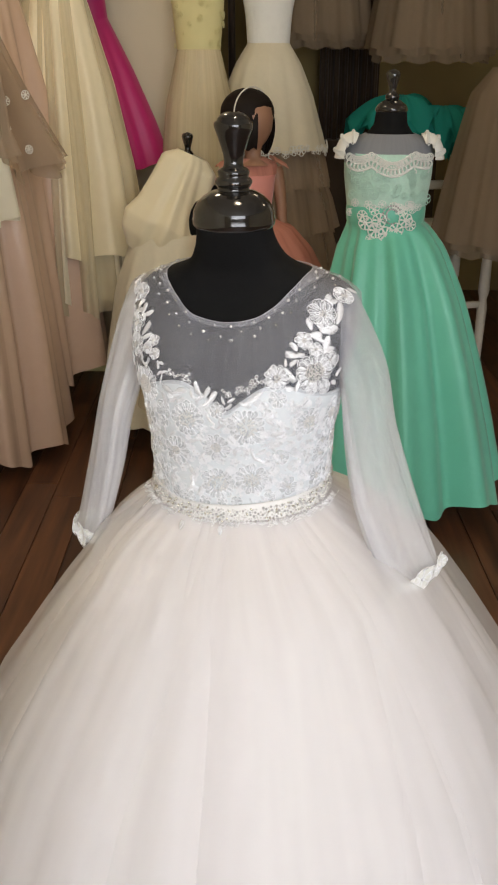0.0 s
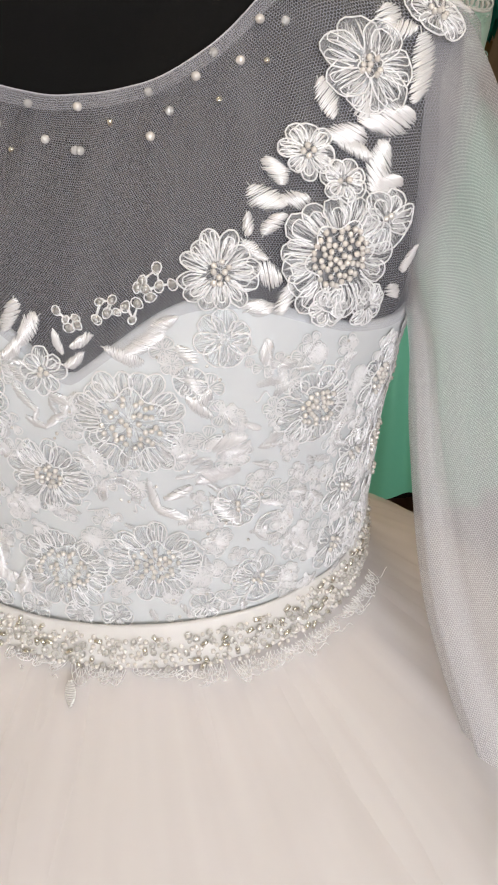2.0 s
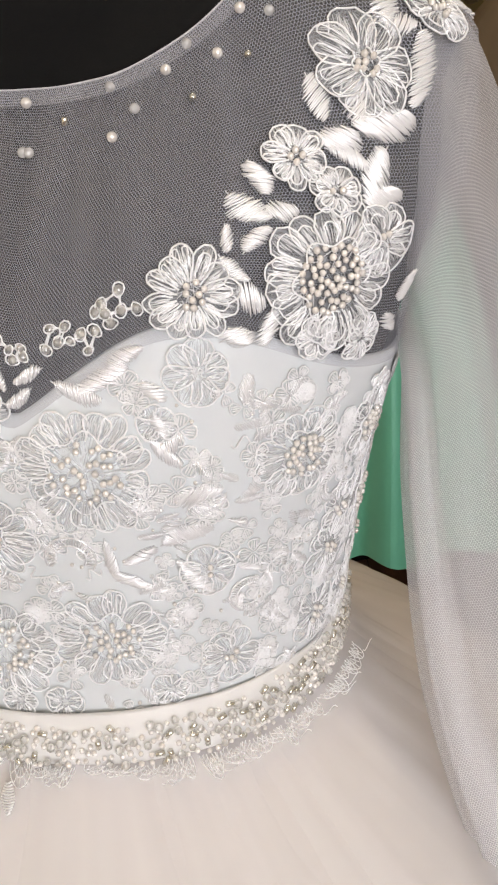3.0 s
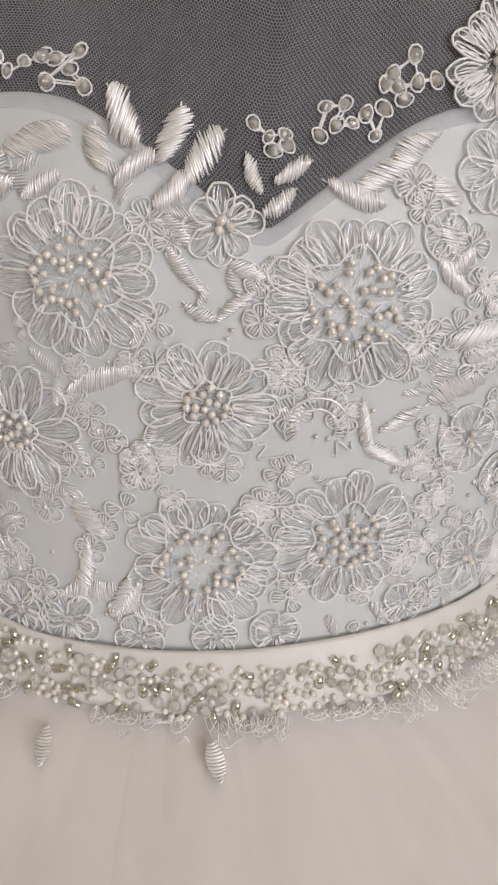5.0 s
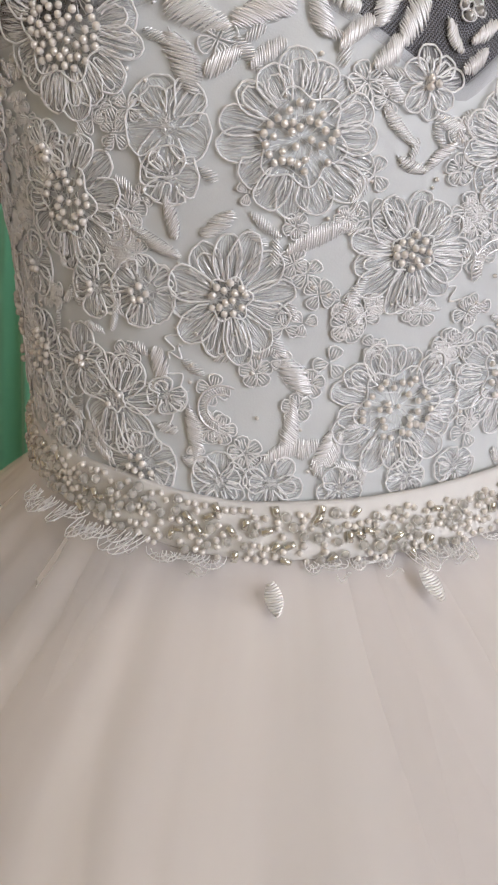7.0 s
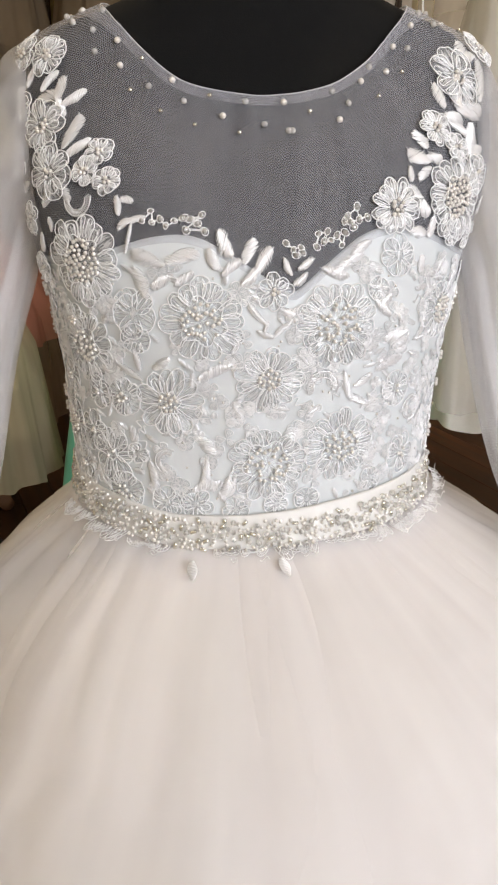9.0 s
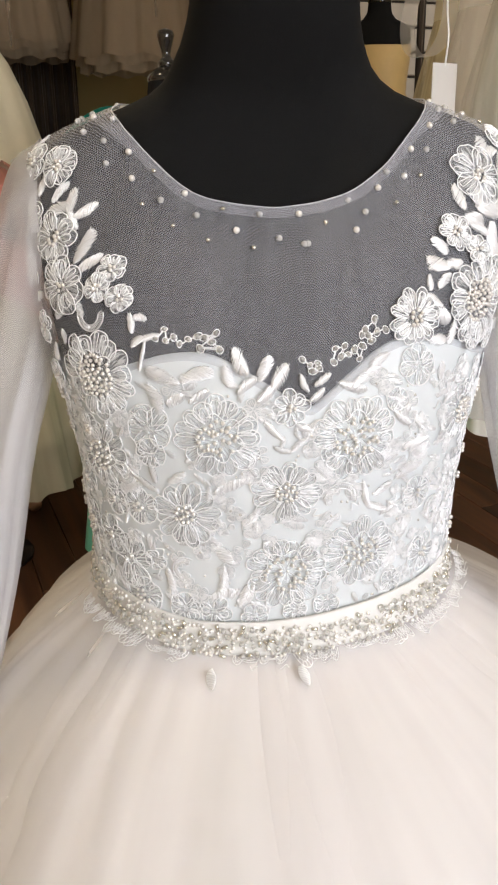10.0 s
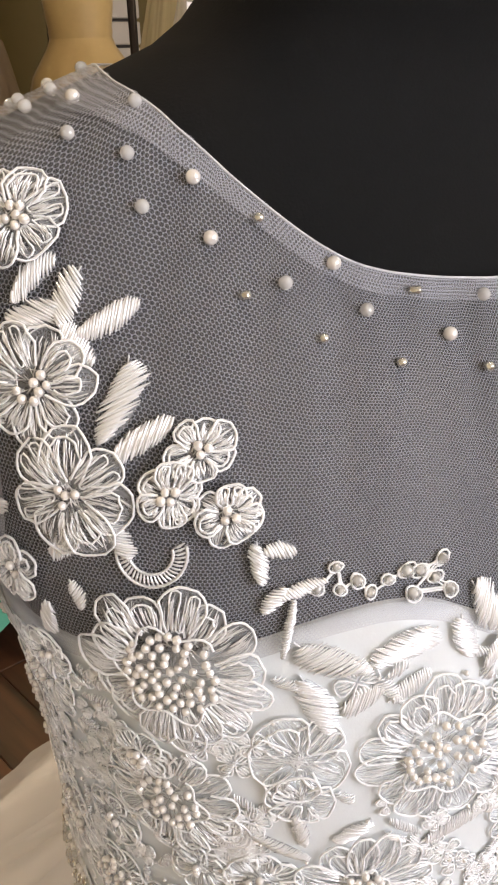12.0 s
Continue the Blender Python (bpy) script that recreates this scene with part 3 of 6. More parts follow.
U, V = np.array((CP, -SP, 0)), np.array((-SP, -CP, 0))
Z = np.array((0, 0, 1.0))
def on(u, v, z):
    return np.array(world_at(u, v, z))
right_sleeve, right_edge = sleeve([
    ring(on(0.134, 0.000, 1.092), 0.058 * Z, 0.040 * V),
    ring(on(0.141, 0.004, 1.082), 0.052 * Z + 0.009 * U, 0.040 * V),
    ring((0.143, 1.052, 1.035), 0.026 * Z + np.array((0.026, 0.002, 0)), 0.028 * V),
    ring((0.154, 1.040, 0.970), np.array((0.033, 0.004, 0.010)), 0.022 * V),
    ring((0.174, 1.021, 0.890), np.array((0.039, 0.006, 0.008)), 0.018 * V),
    ring((0.201, 1.005, 0.820), np.array((0.037, 0.010, 0.012)), 0.017 * V),
    ring((0.219, 0.998, 0.779), np.array((0.035, 0.014, 0.014)), 0.015 * V),
], 0.4, "sheer white tulle sleeve with lace cuff")
left_sleeve, left_edge = sleeve([
    ring(on(-0.134, 0.000, 1.092), 0.058 * Z, 0.040 * V),
    ring(on(-0.146, 0.002, 1.078), 0.052 * Z - 0.009 * U, 0.040 * V),
    ring((-0.164, 1.134, 1.035), 0.022 * Z + np.array((-0.018, 0, 0)), 0.034 * V),
    ring((-0.183, 1.136, 0.970), np.array((-0.020, 0.006, 0.008)), 0.034 * V),
    ring((-0.200, 1.140, 0.890), np.array((-0.021, 0.008, 0.006)), 0.032 * V),
    ring((-0.220, 1.145, 0.810), np.array((-0.021, 0.010, 0.004)), 0.028 * V),
    ring((-0.232, 1.148, 0.770), np.array((-0.021, 0.010, 0.002)), 0.024 * V),
], 2.2, "sheer white tulle sleeve with lace cuff")


# ---- lace, pearls and beads on the gown ----
rng = random.Random(7)


class Patch:
    """A flat piece of lace, laid on the gown's body round one place."""

    def __init__(self, deg, z, lift=0.0024, turn=0.0):
        self.p = skin(deg, z)
        t = (skin(deg + 1, z) - skin(deg - 1, z)).normalized()
        b = (skin(deg, z + 0.003) - skin(deg, z - 0.003)).normalized()
        c, s = math.cos(turn), math.sin(turn)
        self.t, self.b, self.lift = c * t + s * b, c * b - s * t, lift
        self.n = t.cross(b).normalized()
        if self.n.dot(self.p - Vector((OX, OY, self.p.z))) < 0:
            self.n = -self.n

    def at(self, x, y, h=0.0):
        q = self.p + float(x) * self.t + float(y) * self.b
        return tuple(snap(q, self.lift) + self.n * float(h))


def petal(cords, cloths, threads, pa, ang, r0, r1, width, rise, strands=14, nested=0.45):
    """One petal: a corded edge, often with a second loop inside it, a sheer face and fine silk stitches."""
    ca, sa = math.cos(ang), math.sin(ang)
    lean, skew = rng.uniform(-0.10, 0.10), rng.uniform(0.54, 0.66)
    def at(l, w, h):
        w += lean * (l - r0)
        return pa.at(ca * l - sa * w, sa * l + ca * w, h)
    def half(t):
        return width * ((0.50 + 0.50 * math.sin(math.pi / 2 * t / skew)) if t < skew else math.sqrt(max(0.0, 1 - ((t - skew) / (1.004 - skew)) ** 2)))
    def height(t):
        return rise * (0.35 + 0.65 * math.sin(math.pi * (0.1 + 0.75 * t)))
    wob = [rng.uniform(0.88, 1.10) for _ in range(4)]
    def loop(f, h, radius):
        lo, hi = r0 + (r1 - r0) * 0.5 * (1 - f) * 0.6, r0 + (r1 - r0) * (0.5 + 0.5 * f)
        ts = (0.0, 0.2, 0.42, 0.62, 0.78, 0.90, 0.97)
        side = [(lo + (hi - lo) * t, f * half(t) * (wob[0] if t < 0.5 else wob[1])) for t in ts]
        back = [(l, -w * wob[2] / wob[1]) for l, w in side[::-1]]
        pts = [at(l + rng.uniform(-0.05, 0.05) * width, w + rng.uniform(-0.07, 0.07) * width, height((l - r0) / (r1 - r0)) + h + rng.uniform(0, 0.0003)) for l, w in side + [(hi, 0.0)] + back]
        tube(cords, pts, radius, 5)
    loop(1.0, 0.0003, 0.00036)
    kind = rng.random()
    if kind < nested * 0.6:
        loop(rng.uniform(0.45, 0.66), 0.0004, 0.00031)
    elif kind < nested:
        # a hairpin of cord up and down the petal
        n = 4
        pts = []
        for i in range(n):
            w = width * 0.62 * (2 * i / (n - 1) - 1)
            for t in ((0.12, 0.5, 0.84) if i % 2 == 0 else (0.84, 0.5, 0.12)):
                pts.append(at(r0 + (r1 - r0) * (t + rng.uniform(-0.05, 0.05)), w * (0.7 + 0.4 * t), height(t) + 0.0004))
        tube(cords, smooth_path(pts, 26), 0.00030, 4)
    sheet(cloths, lambda a, b: at(r0 + (r1 - r0) * b, half(b) * 0.96 * (2 * a - 1), height(b) - 0.0001), 4, 6, scale=(width * 2, r1 - r0))
    for i in range(strands):
        w = rng.uniform(-0.92, 0.92)
        t0 = rng.uniform(0.0, 0.5)
        t1 = min(0.97, t0 + rng.uniform(0.25, 0.55))
        k = rng.uniform(-0.2, 0.2)
        r = rng.uniform(0.00014, 0.00027)
        tube(threads, [at(r0 + (r1 - r0) * t, half(t) * 0.88 * w + k * width * (t - t0), height(t) + 0.0001 + rng.uniform(0, 0.00025) + 0.0004 * math.sin(math.pi * (t - t0) / (t1 - t0))) for t in (t0, (t0 + t1) / 2, t1)], (r * 0.5, r, r * 0.5), 4)


def pearls(pa, spots, r, parent, h=0.0012, mat=None, label=""):
    s = Soup()
    for x, y in spots:
        ball(s, pa.at(x, y, h + rng.uniform(0, 0.0004)), r * rng.uniform(0.92, 1.08))
    return gpart("pearl_cluster", s, mat or PEARL, parent, label)


def sub(name, soup, mat, parent, label=""):
    ob = gpart(name, soup, mat, parent, label)
    return ob


LAID = []


def lace_flower(deg, z, radius, petals, core, count, rise=0.0012, lift=0.0022, squash=1.0, strands=14, label="", nested=0.45):
    """A corded lace flower with a pearl centre; core: the pearl field's share of the radius."""
    LAID.append((skin(deg, z), radius))
    pa = Patch(deg, z, lift, rng.uniform(-0.3, 0.3))
    cords, cloths, threads = Soup(), Soup(), Soup()
    a0 = rng.uniform(0, 6.28)
    r0 = radius * max(core * 0.92, 0.16)
    for i in range(petals):
        ang = a0 + 2 * math.pi * (i + rng.uniform(-0.16, 0.16)) / petals
        r1 = radius * rng.uniform(0.86, 1.04)
        width = math.pi * (0.42 * r0 + 0.58 * radius) / petals * rng.uniform(1.10, 1.42)
        petal(cords, cloths, threads, pa, ang, r0 * rng.uniform(0.85, 1.1), r1, width, rise * rng.uniform(0.5, 1.4), strands, nested)
    sheet(cloths, lambda a, b: pa.at(r0 * 1.2 * (0.02 + b) * math.cos(6.2832 * a), r0 * 1.2 * (0.02 + b) * math.sin(6.2832 * a), 0.0003), 14, 2, scale=(radius, radius))
    # a wandering cord round the heart of a large flower
    if radius > 0.017:
        q0, n = rng.uniform(0, 6.28), 40
        tube(cords, [pa.at(k * math.cos(q), k * math.sin(q), rise + 0.0006) for q, k in ((q0 + 5.2 * i / n, r0 * (1.12 + 0.16 * math.sin(6 * 5.2 * i / n + q0))) for i in range(n + 1))], 0.00034, 5)
    # stitched heart
    for i in range(int(10 + radius * 1000)):
        q, k = rng.uniform(0, 6.28), r0 * math.sqrt(rng.random()) * 1.1
        d, l = rng.uniform(0, 6.28), radius * rng.uniform(0.08, 0.16)
        tube(threads, [pa.at(k * math.cos(q) + j * l * math.cos(d), k * math.sin(q) + j * l * math.sin(d), 0.0006 + 0.0003 * (1 - j * j)) for j in (-1, 0, 1)], (0.0001, 0.00022, 0.0001), 4)
    flower = gpart("lace_flower", cords, CORD, label=label)
    sub("petal_cloth", cloths, ORGANZA, flower)
    sub("stitching", threads, THREAD, flower)
    if count:
        spots, tries = [], 0
        while len(spots) < count and tries < 4000:
            tries += 1
            q, k = rng.uniform(0, 6.28), radius * core * math.sqrt(rng.random()) * 0.95
            p = (k * math.cos(q), k * math.sin(q) * squash)
            if all((p[0] - o[0]) ** 2 + (p[1] - o[1]) ** 2 > 0.0022 ** 2 for o in spots):
                spots.append(p)
        pearls(pa, spots, 0.00125, flower, 0.0019)
    return flower


def leaf_threads(s, pa, length, width, bend, thick, pitch):
    """Slanting satin stitches side by side over a padded midline, ragged at their ends."""
    n = max(7, int(length / pitch))
    slant, ph = rng.uniform(0.45, 0.9) * rng.choice((-1, 1)), rng.uniform(0, 3)
    for i in range(n):
        t = (i + 0.5) / n
        w = width * math.sin(math.pi * (0.05 + 0.91 * t)) ** 0.7 * (1 + 0.12 * math.sin(6 * t + ph))
        x, y = length * (t - 0.5), bend * length * (0.25 - (t - 0.5) ** 2)
        lo, hi = rng.uniform(0.82, 1.16), rng.uniform(0.82, 1.16)
        pad, r = rng.uniform(0.0, 0.0003), thick * rng.uniform(0.85, 1.25)
        tube(s, [pa.at(x - slant * w * k, y + w * k * (lo if k < 0 else hi), 0.0002 + 0.0008 * (1 - k * k) + pad) for k in (-1, -0.45, 0.45, 1)], (r * 0.45, r, r, r * 0.45), 5)


def lace_leaf(deg, z, length, width, turn, bend=0.25, lift=0.0024, thick=0.00042, label=""):
    """A satin-stitched leaf on a sheer ground."""
    LAID.append((skin(deg, z), length * 0.4))
    pa = Patch(deg, z, lift, turn)
    s = Soup()
    leaf_threads(s, pa, length, width, bend, thick, 0.00074)
    tube(s, [pa.at(length * (t - 0.5), bend * length * (0.25 - (t - 0.5) ** 2), 0.0002) for t in np.linspace(-0.10, 1.0, 8)], 0.0003, 4)
    leaf = gpart("lace_leaf", s, THREAD, label=label)
    g = Soup()
    sheet(g, lambda a, b: pa.at(length * (b - 0.5), bend * length * (0.25 - (b - 0.5) ** 2) + width * 0.9 * (2 * a - 1) * math.sin(math.pi * (0.05 + 0.91 * b)) ** 0.7, 0.0002), 2, 8, scale=(width, length))
    sub("leaf_cloth", g, ORGANZA, leaf)
    return leaf


def lace_curl(deg, z, radius, turn, sweep=4.2):
    pa = Patch(deg, z, 0.0024, turn)
    s = Soup()
    for k, r in ((radius, 0.00045), (radius * 0.62, 0.00042)):
        tube(s, [pa.at(k * math.cos(q), k * math.sin(q), 0.0005) for q in np.linspace(0, sweep, 18)], r, 5)
    for q in np.linspace(0.05, sweep, 26):
        tube(s, [pa.at(k * math.cos(q + e), k * math.sin(q + e), 0.0004 + h) for k, e, h in ((radius * 0.64, 0, 0), (radius * 0.8, 0.06, 0.0004), (radius * 0.98, 0.1, 0))], (0.0002, 0.0004, 0.0002), 4)
    return gpart("lace_curl", s, THREAD)


def sprig(spots, r=0.0019):
    """A row of little corded loops, each holding a clear bead."""
    cords, beads = Soup(), Soup()
    last = None
    for d, z in spots:
        pa = Patch(d, z, 0.0026, rng.uniform(0, 6.28))
        k = r * rng.uniform(0.78, 1.18)
        tube(cords, [pa.at(k * (1.2 * math.cos(q) + 0.25), k * 0.85 * math.sin(q) * (1 + 0.25 * math.cos(q)), 0.0003 + rng.uniform(0, 0.0002)) for q in np.linspace(0, 2 * math.pi, 11)[:-1]], 0.00032, 5, True)
        ball(beads, pa.at(0.2 * k, 0, 0.0003), k * 0.88)
        if last is not None:
            for e in (-0.0005, 0.0005):
                tube(cords, [last.at(0, e, 0.0002), pa.at(0, e, 0.0002)], 0.00032, 4)
        last = pa
    ob = gpart("lace_sprig", cords, CORD)
    sub("clear_bead", beads, MILKY, ob)
    return ob


# (degrees round the body, height, radius, petals, pearl field, pearls)
BODICE_FLOWERS = (
    (-21.9, 0.9999, 0.0245, 15, 0.5, 30), (18.4, 0.9969, 0.0253, 17, 0.54, 34), (-2.1, 0.9666, 0.0204, 13, 0.32, 16), (-2, 0.9146, 0.0235, 17, 0.56, 30),
    (21.7, 0.9237, 0.0231, 15, 0.5, 28), (-32, 0.9519, 0.0216, 12, 0.3, 14), (-58.2, 0.9803, 0.0222, 13, 0.48, 24), (56.3, 0.9991, 0.0203, 13, 0.48, 28),
)
SIDE_FLOWERS = (
    (-72, 0.925, 0.02, 11, 0.5, 18), (84, 0.96, 0.021, 11, 0.5, 18), (-88, 0.985, 0.02, 11, 0.5, 20), (-84, 0.935, 0.019, 11, 0.5, 16),
    (75, 1, 0.018, 11, 0.45, 16), (-78, 1.01, 0.017, 10, 0.45, 14), (100, 0.985, 0.02, 11, 0.5, 16), (-104, 0.945, 0.02, 11, 0.5, 16),
)
SMALL_FLOWERS = (
    (-1.1, 1.0157, 0.0099, 8, 0.22, 4), (-40.9, 1.0026, 0.0133, 5, 0.12, 0), (-40.7, 0.9886, 0.0086, 4, 0.12, 0), (-45.9, 0.953, 0.0117, 6, 0.34, 5),
    (-51.8, 0.9143, 0.0168, 7, 0.2, 2), (-47.3, 0.8924, 0.0131, 7, 0.36, 7), (-33.6, 0.889, 0.0098, 6, 0.15, 0), (-24.5, 0.8891, 0.0098, 6, 0.15, 0),
    (-12.1, 0.8864, 0.0078, 5, 0.15, 0), (-42.4, 0.9182, 0.0067, 4, 0.15, 0), (-54.4, 0.9531, 0.0094, 5, 0.2, 2), (-59.1, 0.9264, 0.0131, 6, 0.2, 3),
    (-61.7, 0.9952, 0.0093, 6, 0.25, 5),
)
FILLING_FLOWERS = (
    (45.1, 0.9112, 0.0126, 7, 0.25, 4), (37.5, 1.0331, 0.0114, 7, 0.12, 0), (68.1, 0.9466, 0.0146, 8, 0.3, 5), (66.4, 0.9148, 0.014, 8, 0.3, 5),
    (30.7, 1.0157, 0.007, 5, 0.15, 0), (11, 0.8915, 0.008, 5, 0.15, 0), (1, 0.8895, 0.007, 5, 0.15, 0), (33, 0.899, 0.0075, 5, 0.15, 0),
    (40, 0.955, 0.011, 6, 0.25, 2), (-66, 0.902, 0.011, 6, 0.3, 4), (78, 0.915, 0.011, 6, 0.3, 4), (-94, 0.915, 0.012, 6, 0.3, 4),
    (70, 0.965, 0.012, 7, 0.3, 4), (-70, 0.958, 0.011, 6, 0.3, 3), (92, 0.93, 0.012, 6, 0.3, 4), (-96, 1.01, 0.012, 6, 0.3, 4),
)
YOKE_FLOWERS = (
    (-55, 1.0296, 0.0255, 15, 0.5, 40), (56.9, 1.0639, 0.0249, 15, 0.48, 42), (36.2, 1.0592, 0.0155, 12, 0.3, 9), (52.2, 1.1011, 0.0105, 8, 0.25, 4),
    (63.9, 1.1296, 0.0191, 7, 0.22, 8), (76.4, 1.1472, 0.0132, 6, 0.25, 6), (57.3, 1.0912, 0.0091, 7, 0.2, 2), (64.5, 1.0756, 0.0126, 6, 0.2, 2),
)
SHOULDER_FLOWERS = (
    (55.6, 1.0435, 0.0085, 6, 0.15, 0), (63.5, 1.0418, 0.0094, 7, 0.15, 0), (-72.4, 1.1384, 0.0121, 6, 0.25, 7), (-69.3, 1.1011, 0.0153, 9, 0.28, 7),
    (-65, 1.0764, 0.016, 7, 0.2, 4), (-52.7, 1.0871, 0.0082, 7, 0.26, 4), (-55.2, 1.0771, 0.008, 6, 0.26, 4), (-49.3, 1.0726, 0.008, 7, 0.26, 4),
    (-73.8, 1.051, 0.0108, 7, 0.2, 2), (-72.5, 1.0233, 0.0098, 6, 0.2, 2), (-80, 1.14, 0.011, 6, 0.25, 5), (-78, 1.112, 0.011, 6, 0.2, 3),
    (-79, 1.082, 0.012, 6, 0.2, 3),
)
for d, z, r, n, core, count in BODICE_FLOWERS + SIDE_FLOWERS:
    lace_flower(d, z, r, n, core, count, 0.0009, 0.0020, 0.9, 20, "corded lace flower with a pearl centre", 0.5)
for d, z, r, n, core, count in SMALL_FLOWERS + FILLING_FLOWERS:
    lace_flower(d, z, r * 1.08, n, core, count, 0.0008, 0.0020, 1, 13, "", 0.35)
# yoke and shoulder flowers, raised off the net
for d, z, r, n, core, count in YOKE_FLOWERS + SHOULDER_FLOWERS:
    lace_flower(d, z, r * 1.03, n, core, count if count < 20 else count + 16, 0.0019, 0.0028, 1, 32, "raised white lace flower on the sheer yoke", 0.85)

# (degrees, height, length, half width, turn in degrees)
YOKE_LEAVES = (
    (68.5, 1.1463, 0.0104, 0.0045, -104), (69.9, 1.1424, 0.0117, 0.0034, -1), (56.5, 1.1191, 0.0145, 0.0041, -77), (61.6, 1.1181, 0.0133, 0.0045, -80),
    (71.2, 1.129, 0.026, 0.0047, -107), (65.3, 1.1121, 0.0209, 0.0058, 16), (58.4, 1.1073, 0.0124, 0.0048, 22), (59.5, 1.1016, 0.0139, 0.0028, -22),
    (63.3, 1.0947, 0.0198, 0.0049, -112), (64.2, 1.089, 0.0135, 0.0041, 21), (46.4, 1.0947, 0.0112, 0.0037, -69), (44.9, 1.0863, 0.0145, 0.0041, -31),
    (49.5, 1.0854, 0.0097, 0.0033, 12),
)
SPRAY_LEAVES = (
    (41.4, 1.0768, 0.008, 0.0021, -81), (42.5, 1.0675, 0.0118, 0.0025, -39), (45.8, 1.0768, 0.0112, 0.0027, 44), (45.1, 1.0581, 0.01, 0.0043, -16),
    (48, 1.0484, 0.0114, 0.0032, -97), (43.3, 1.0456, 0.0098, 0.0035, -29), (-70.2, 1.1249, 0.0133, 0.0031, 43), (-70, 1.1174, 0.012, 0.0036, 25),
    (-66.9, 1.1207, 0.013, 0.0033, -105), (-63.1, 1.1158, 0.0154, 0.003, 27), (-65.5, 1.1105, 0.0125, 0.0026, -44), (-61.4, 1.0977, 0.0192, 0.0038, -101),
)
EDGE_LEAVES = (
    (-58.3, 1.0901, 0.0143, 0.0037, 27), (-65.2, 1.0484, 0.0076, 0.0027, -64), (-45.8, 1.06, 0.0102, 0.0025, -82), (-43.6, 1.0631, 0.0073, 0.0026, 3),
    (-43.8, 1.0509, 0.0079, 0.0025, 56), (-40.6, 1.053, 0.0112, 0.0021, 22), (-42.1, 1.0431, 0.016, 0.0014, -96), (-15.7, 1.0411, 0.0156, 0.0041, -54),
    (-8.9, 1.0372, 0.0141, 0.0038, -105), (-4.1, 1.0326, 0.0145, 0.0042, -125), (-13.7, 1.0284, 0.0121, 0.003, -145), (-8.4, 1.0238, 0.0121, 0.0033, -140),
    (8.3, 1.0302, 0.0101, 0.0023, -150), (6.6, 1.0224, 0.0098, 0.0026, -142), (3, 1.0289, 0.01, 0.002, -64),
)
BODICE_LEAVES = (
    (2.8, 1.0049, 0.0094, 0.003, -25), (-5.8, 1.0036, 0.0159, 0.0023, -48), (-3.5, 0.9927, 0.0099, 0.0023, -25), (1.4, 0.995, 0.0129, 0.0021, -138),
    (-19.2, 1.0331, 0.0114, 0.0041, -79), (-26.6, 1.0344, 0.0122, 0.0039, -154), (17.6, 1.0257, 0.0163, 0.0034, -16), (25.9, 1.0381, 0.0138, 0.0032, 36),
    (31.2, 1.0145, 0.0095, 0.0033, -70), (32.4, 1.0048, 0.0136, 0.0031, -38), (30.3, 1.027, 0.0091, 0.0036, -47), (-18.2, 0.971, 0.0216, 0.0035, 23),
    (22.2, 0.9619, 0.0149, 0.0028, -73), (27.6, 0.9633, 0.0129, 0.003, 37), (26.1, 0.9519, 0.0159, 0.0029, -30),
)
FRONT_LEAVES = (
    (34.9, 0.9708, 0.0138, 0.0038, 25), (37.7, 0.9526, 0.0212, 0.0036, -53), (-20.7, 0.9262, 0.0133, 0.0051, -61), (-21.9, 0.9079, 0.0225, 0.0033, -99),
    (-18.2, 0.9012, 0.0087, 0.0032, 32), (-13.6, 0.9011, 0.0134, 0.0028, 64), (-33.8, 0.9747, 0.0111, 0.0033, -136), (37.6, 0.9888, 0.0174, 0.0044, 4),
    (36.6, 0.9737, 0.0159, 0.0045, 9), (33, 1.0083, 0.0102, 0.0036, 38), (45.2, 1.0271, 0.009, 0.0036, -116), (21.6, 1.0305, 0.0192, 0.004, 34),
)
FLANK_LEAVES = (
    (-36.8, 1.0332, 0.0192, 0.0049, -27), (-28, 1.0339, 0.017, 0.0045, 30), (-33.2, 1.0209, 0.0114, 0.0037, 22), (-26.9, 1.0226, 0.0121, 0.0032, 32),
    (-39, 1.0197, 0.0175, 0.0049, -70), (-43.5, 0.9688, 0.0188, 0.0028, -31), (-40.8, 0.9761, 0.0127, 0.0027, -74), (-22.1, 0.9, 0.016, 0.0036, 21),
    (-15.5, 0.9001, 0.0151, 0.0032, 73), (-38, 0.9049, 0.0188, 0.0034, -84), (-42.5, 0.9063, 0.0069, 0.0025, -19), (-38.3, 0.8947, 0.0072, 0.0021, -36),
    (-43.4, 0.9293, 0.0099, 0.0041, -61),
)
SHOULDER_LEAVES = (
    (-84, 1.150, 0.012, 0.0034, 70), (84, 1.150, 0.012, 0.0034, 110), (-83, 1.100, 0.012, 0.0034, 95), (-84, 1.062, 0.012, 0.003, 80), (-75, 1.068, 0.011, 0.003, 40),
    (-74, 1.095, 0.011, 0.003, 120), (-76, 1.128, 0.011, 0.003, 60), (72, 1.058, 0.011, 0.003, 70), (-66, 1.062, 0.010, 0.003, 20), (-60, 1.066, 0.010, 0.0028, 110), (70, 1.045, 0.010, 0.003, 130), (-70, 1.038, 0.010, 0.003, 60),
)
for d, z, l, w, a in EDGE_LEAVES:
    lace_leaf(d, z, l, w, radians(a), rng.uniform(-0.25, 0.25), 0.0030)
for d, z, l, w, a in YOKE_LEAVES + SPRAY_LEAVES + SHOULDER_LEAVES:
    lace_leaf(d, z, l, w * 1.18, radians(a), rng.uniform(-0.35, 0.35), 0.0030)
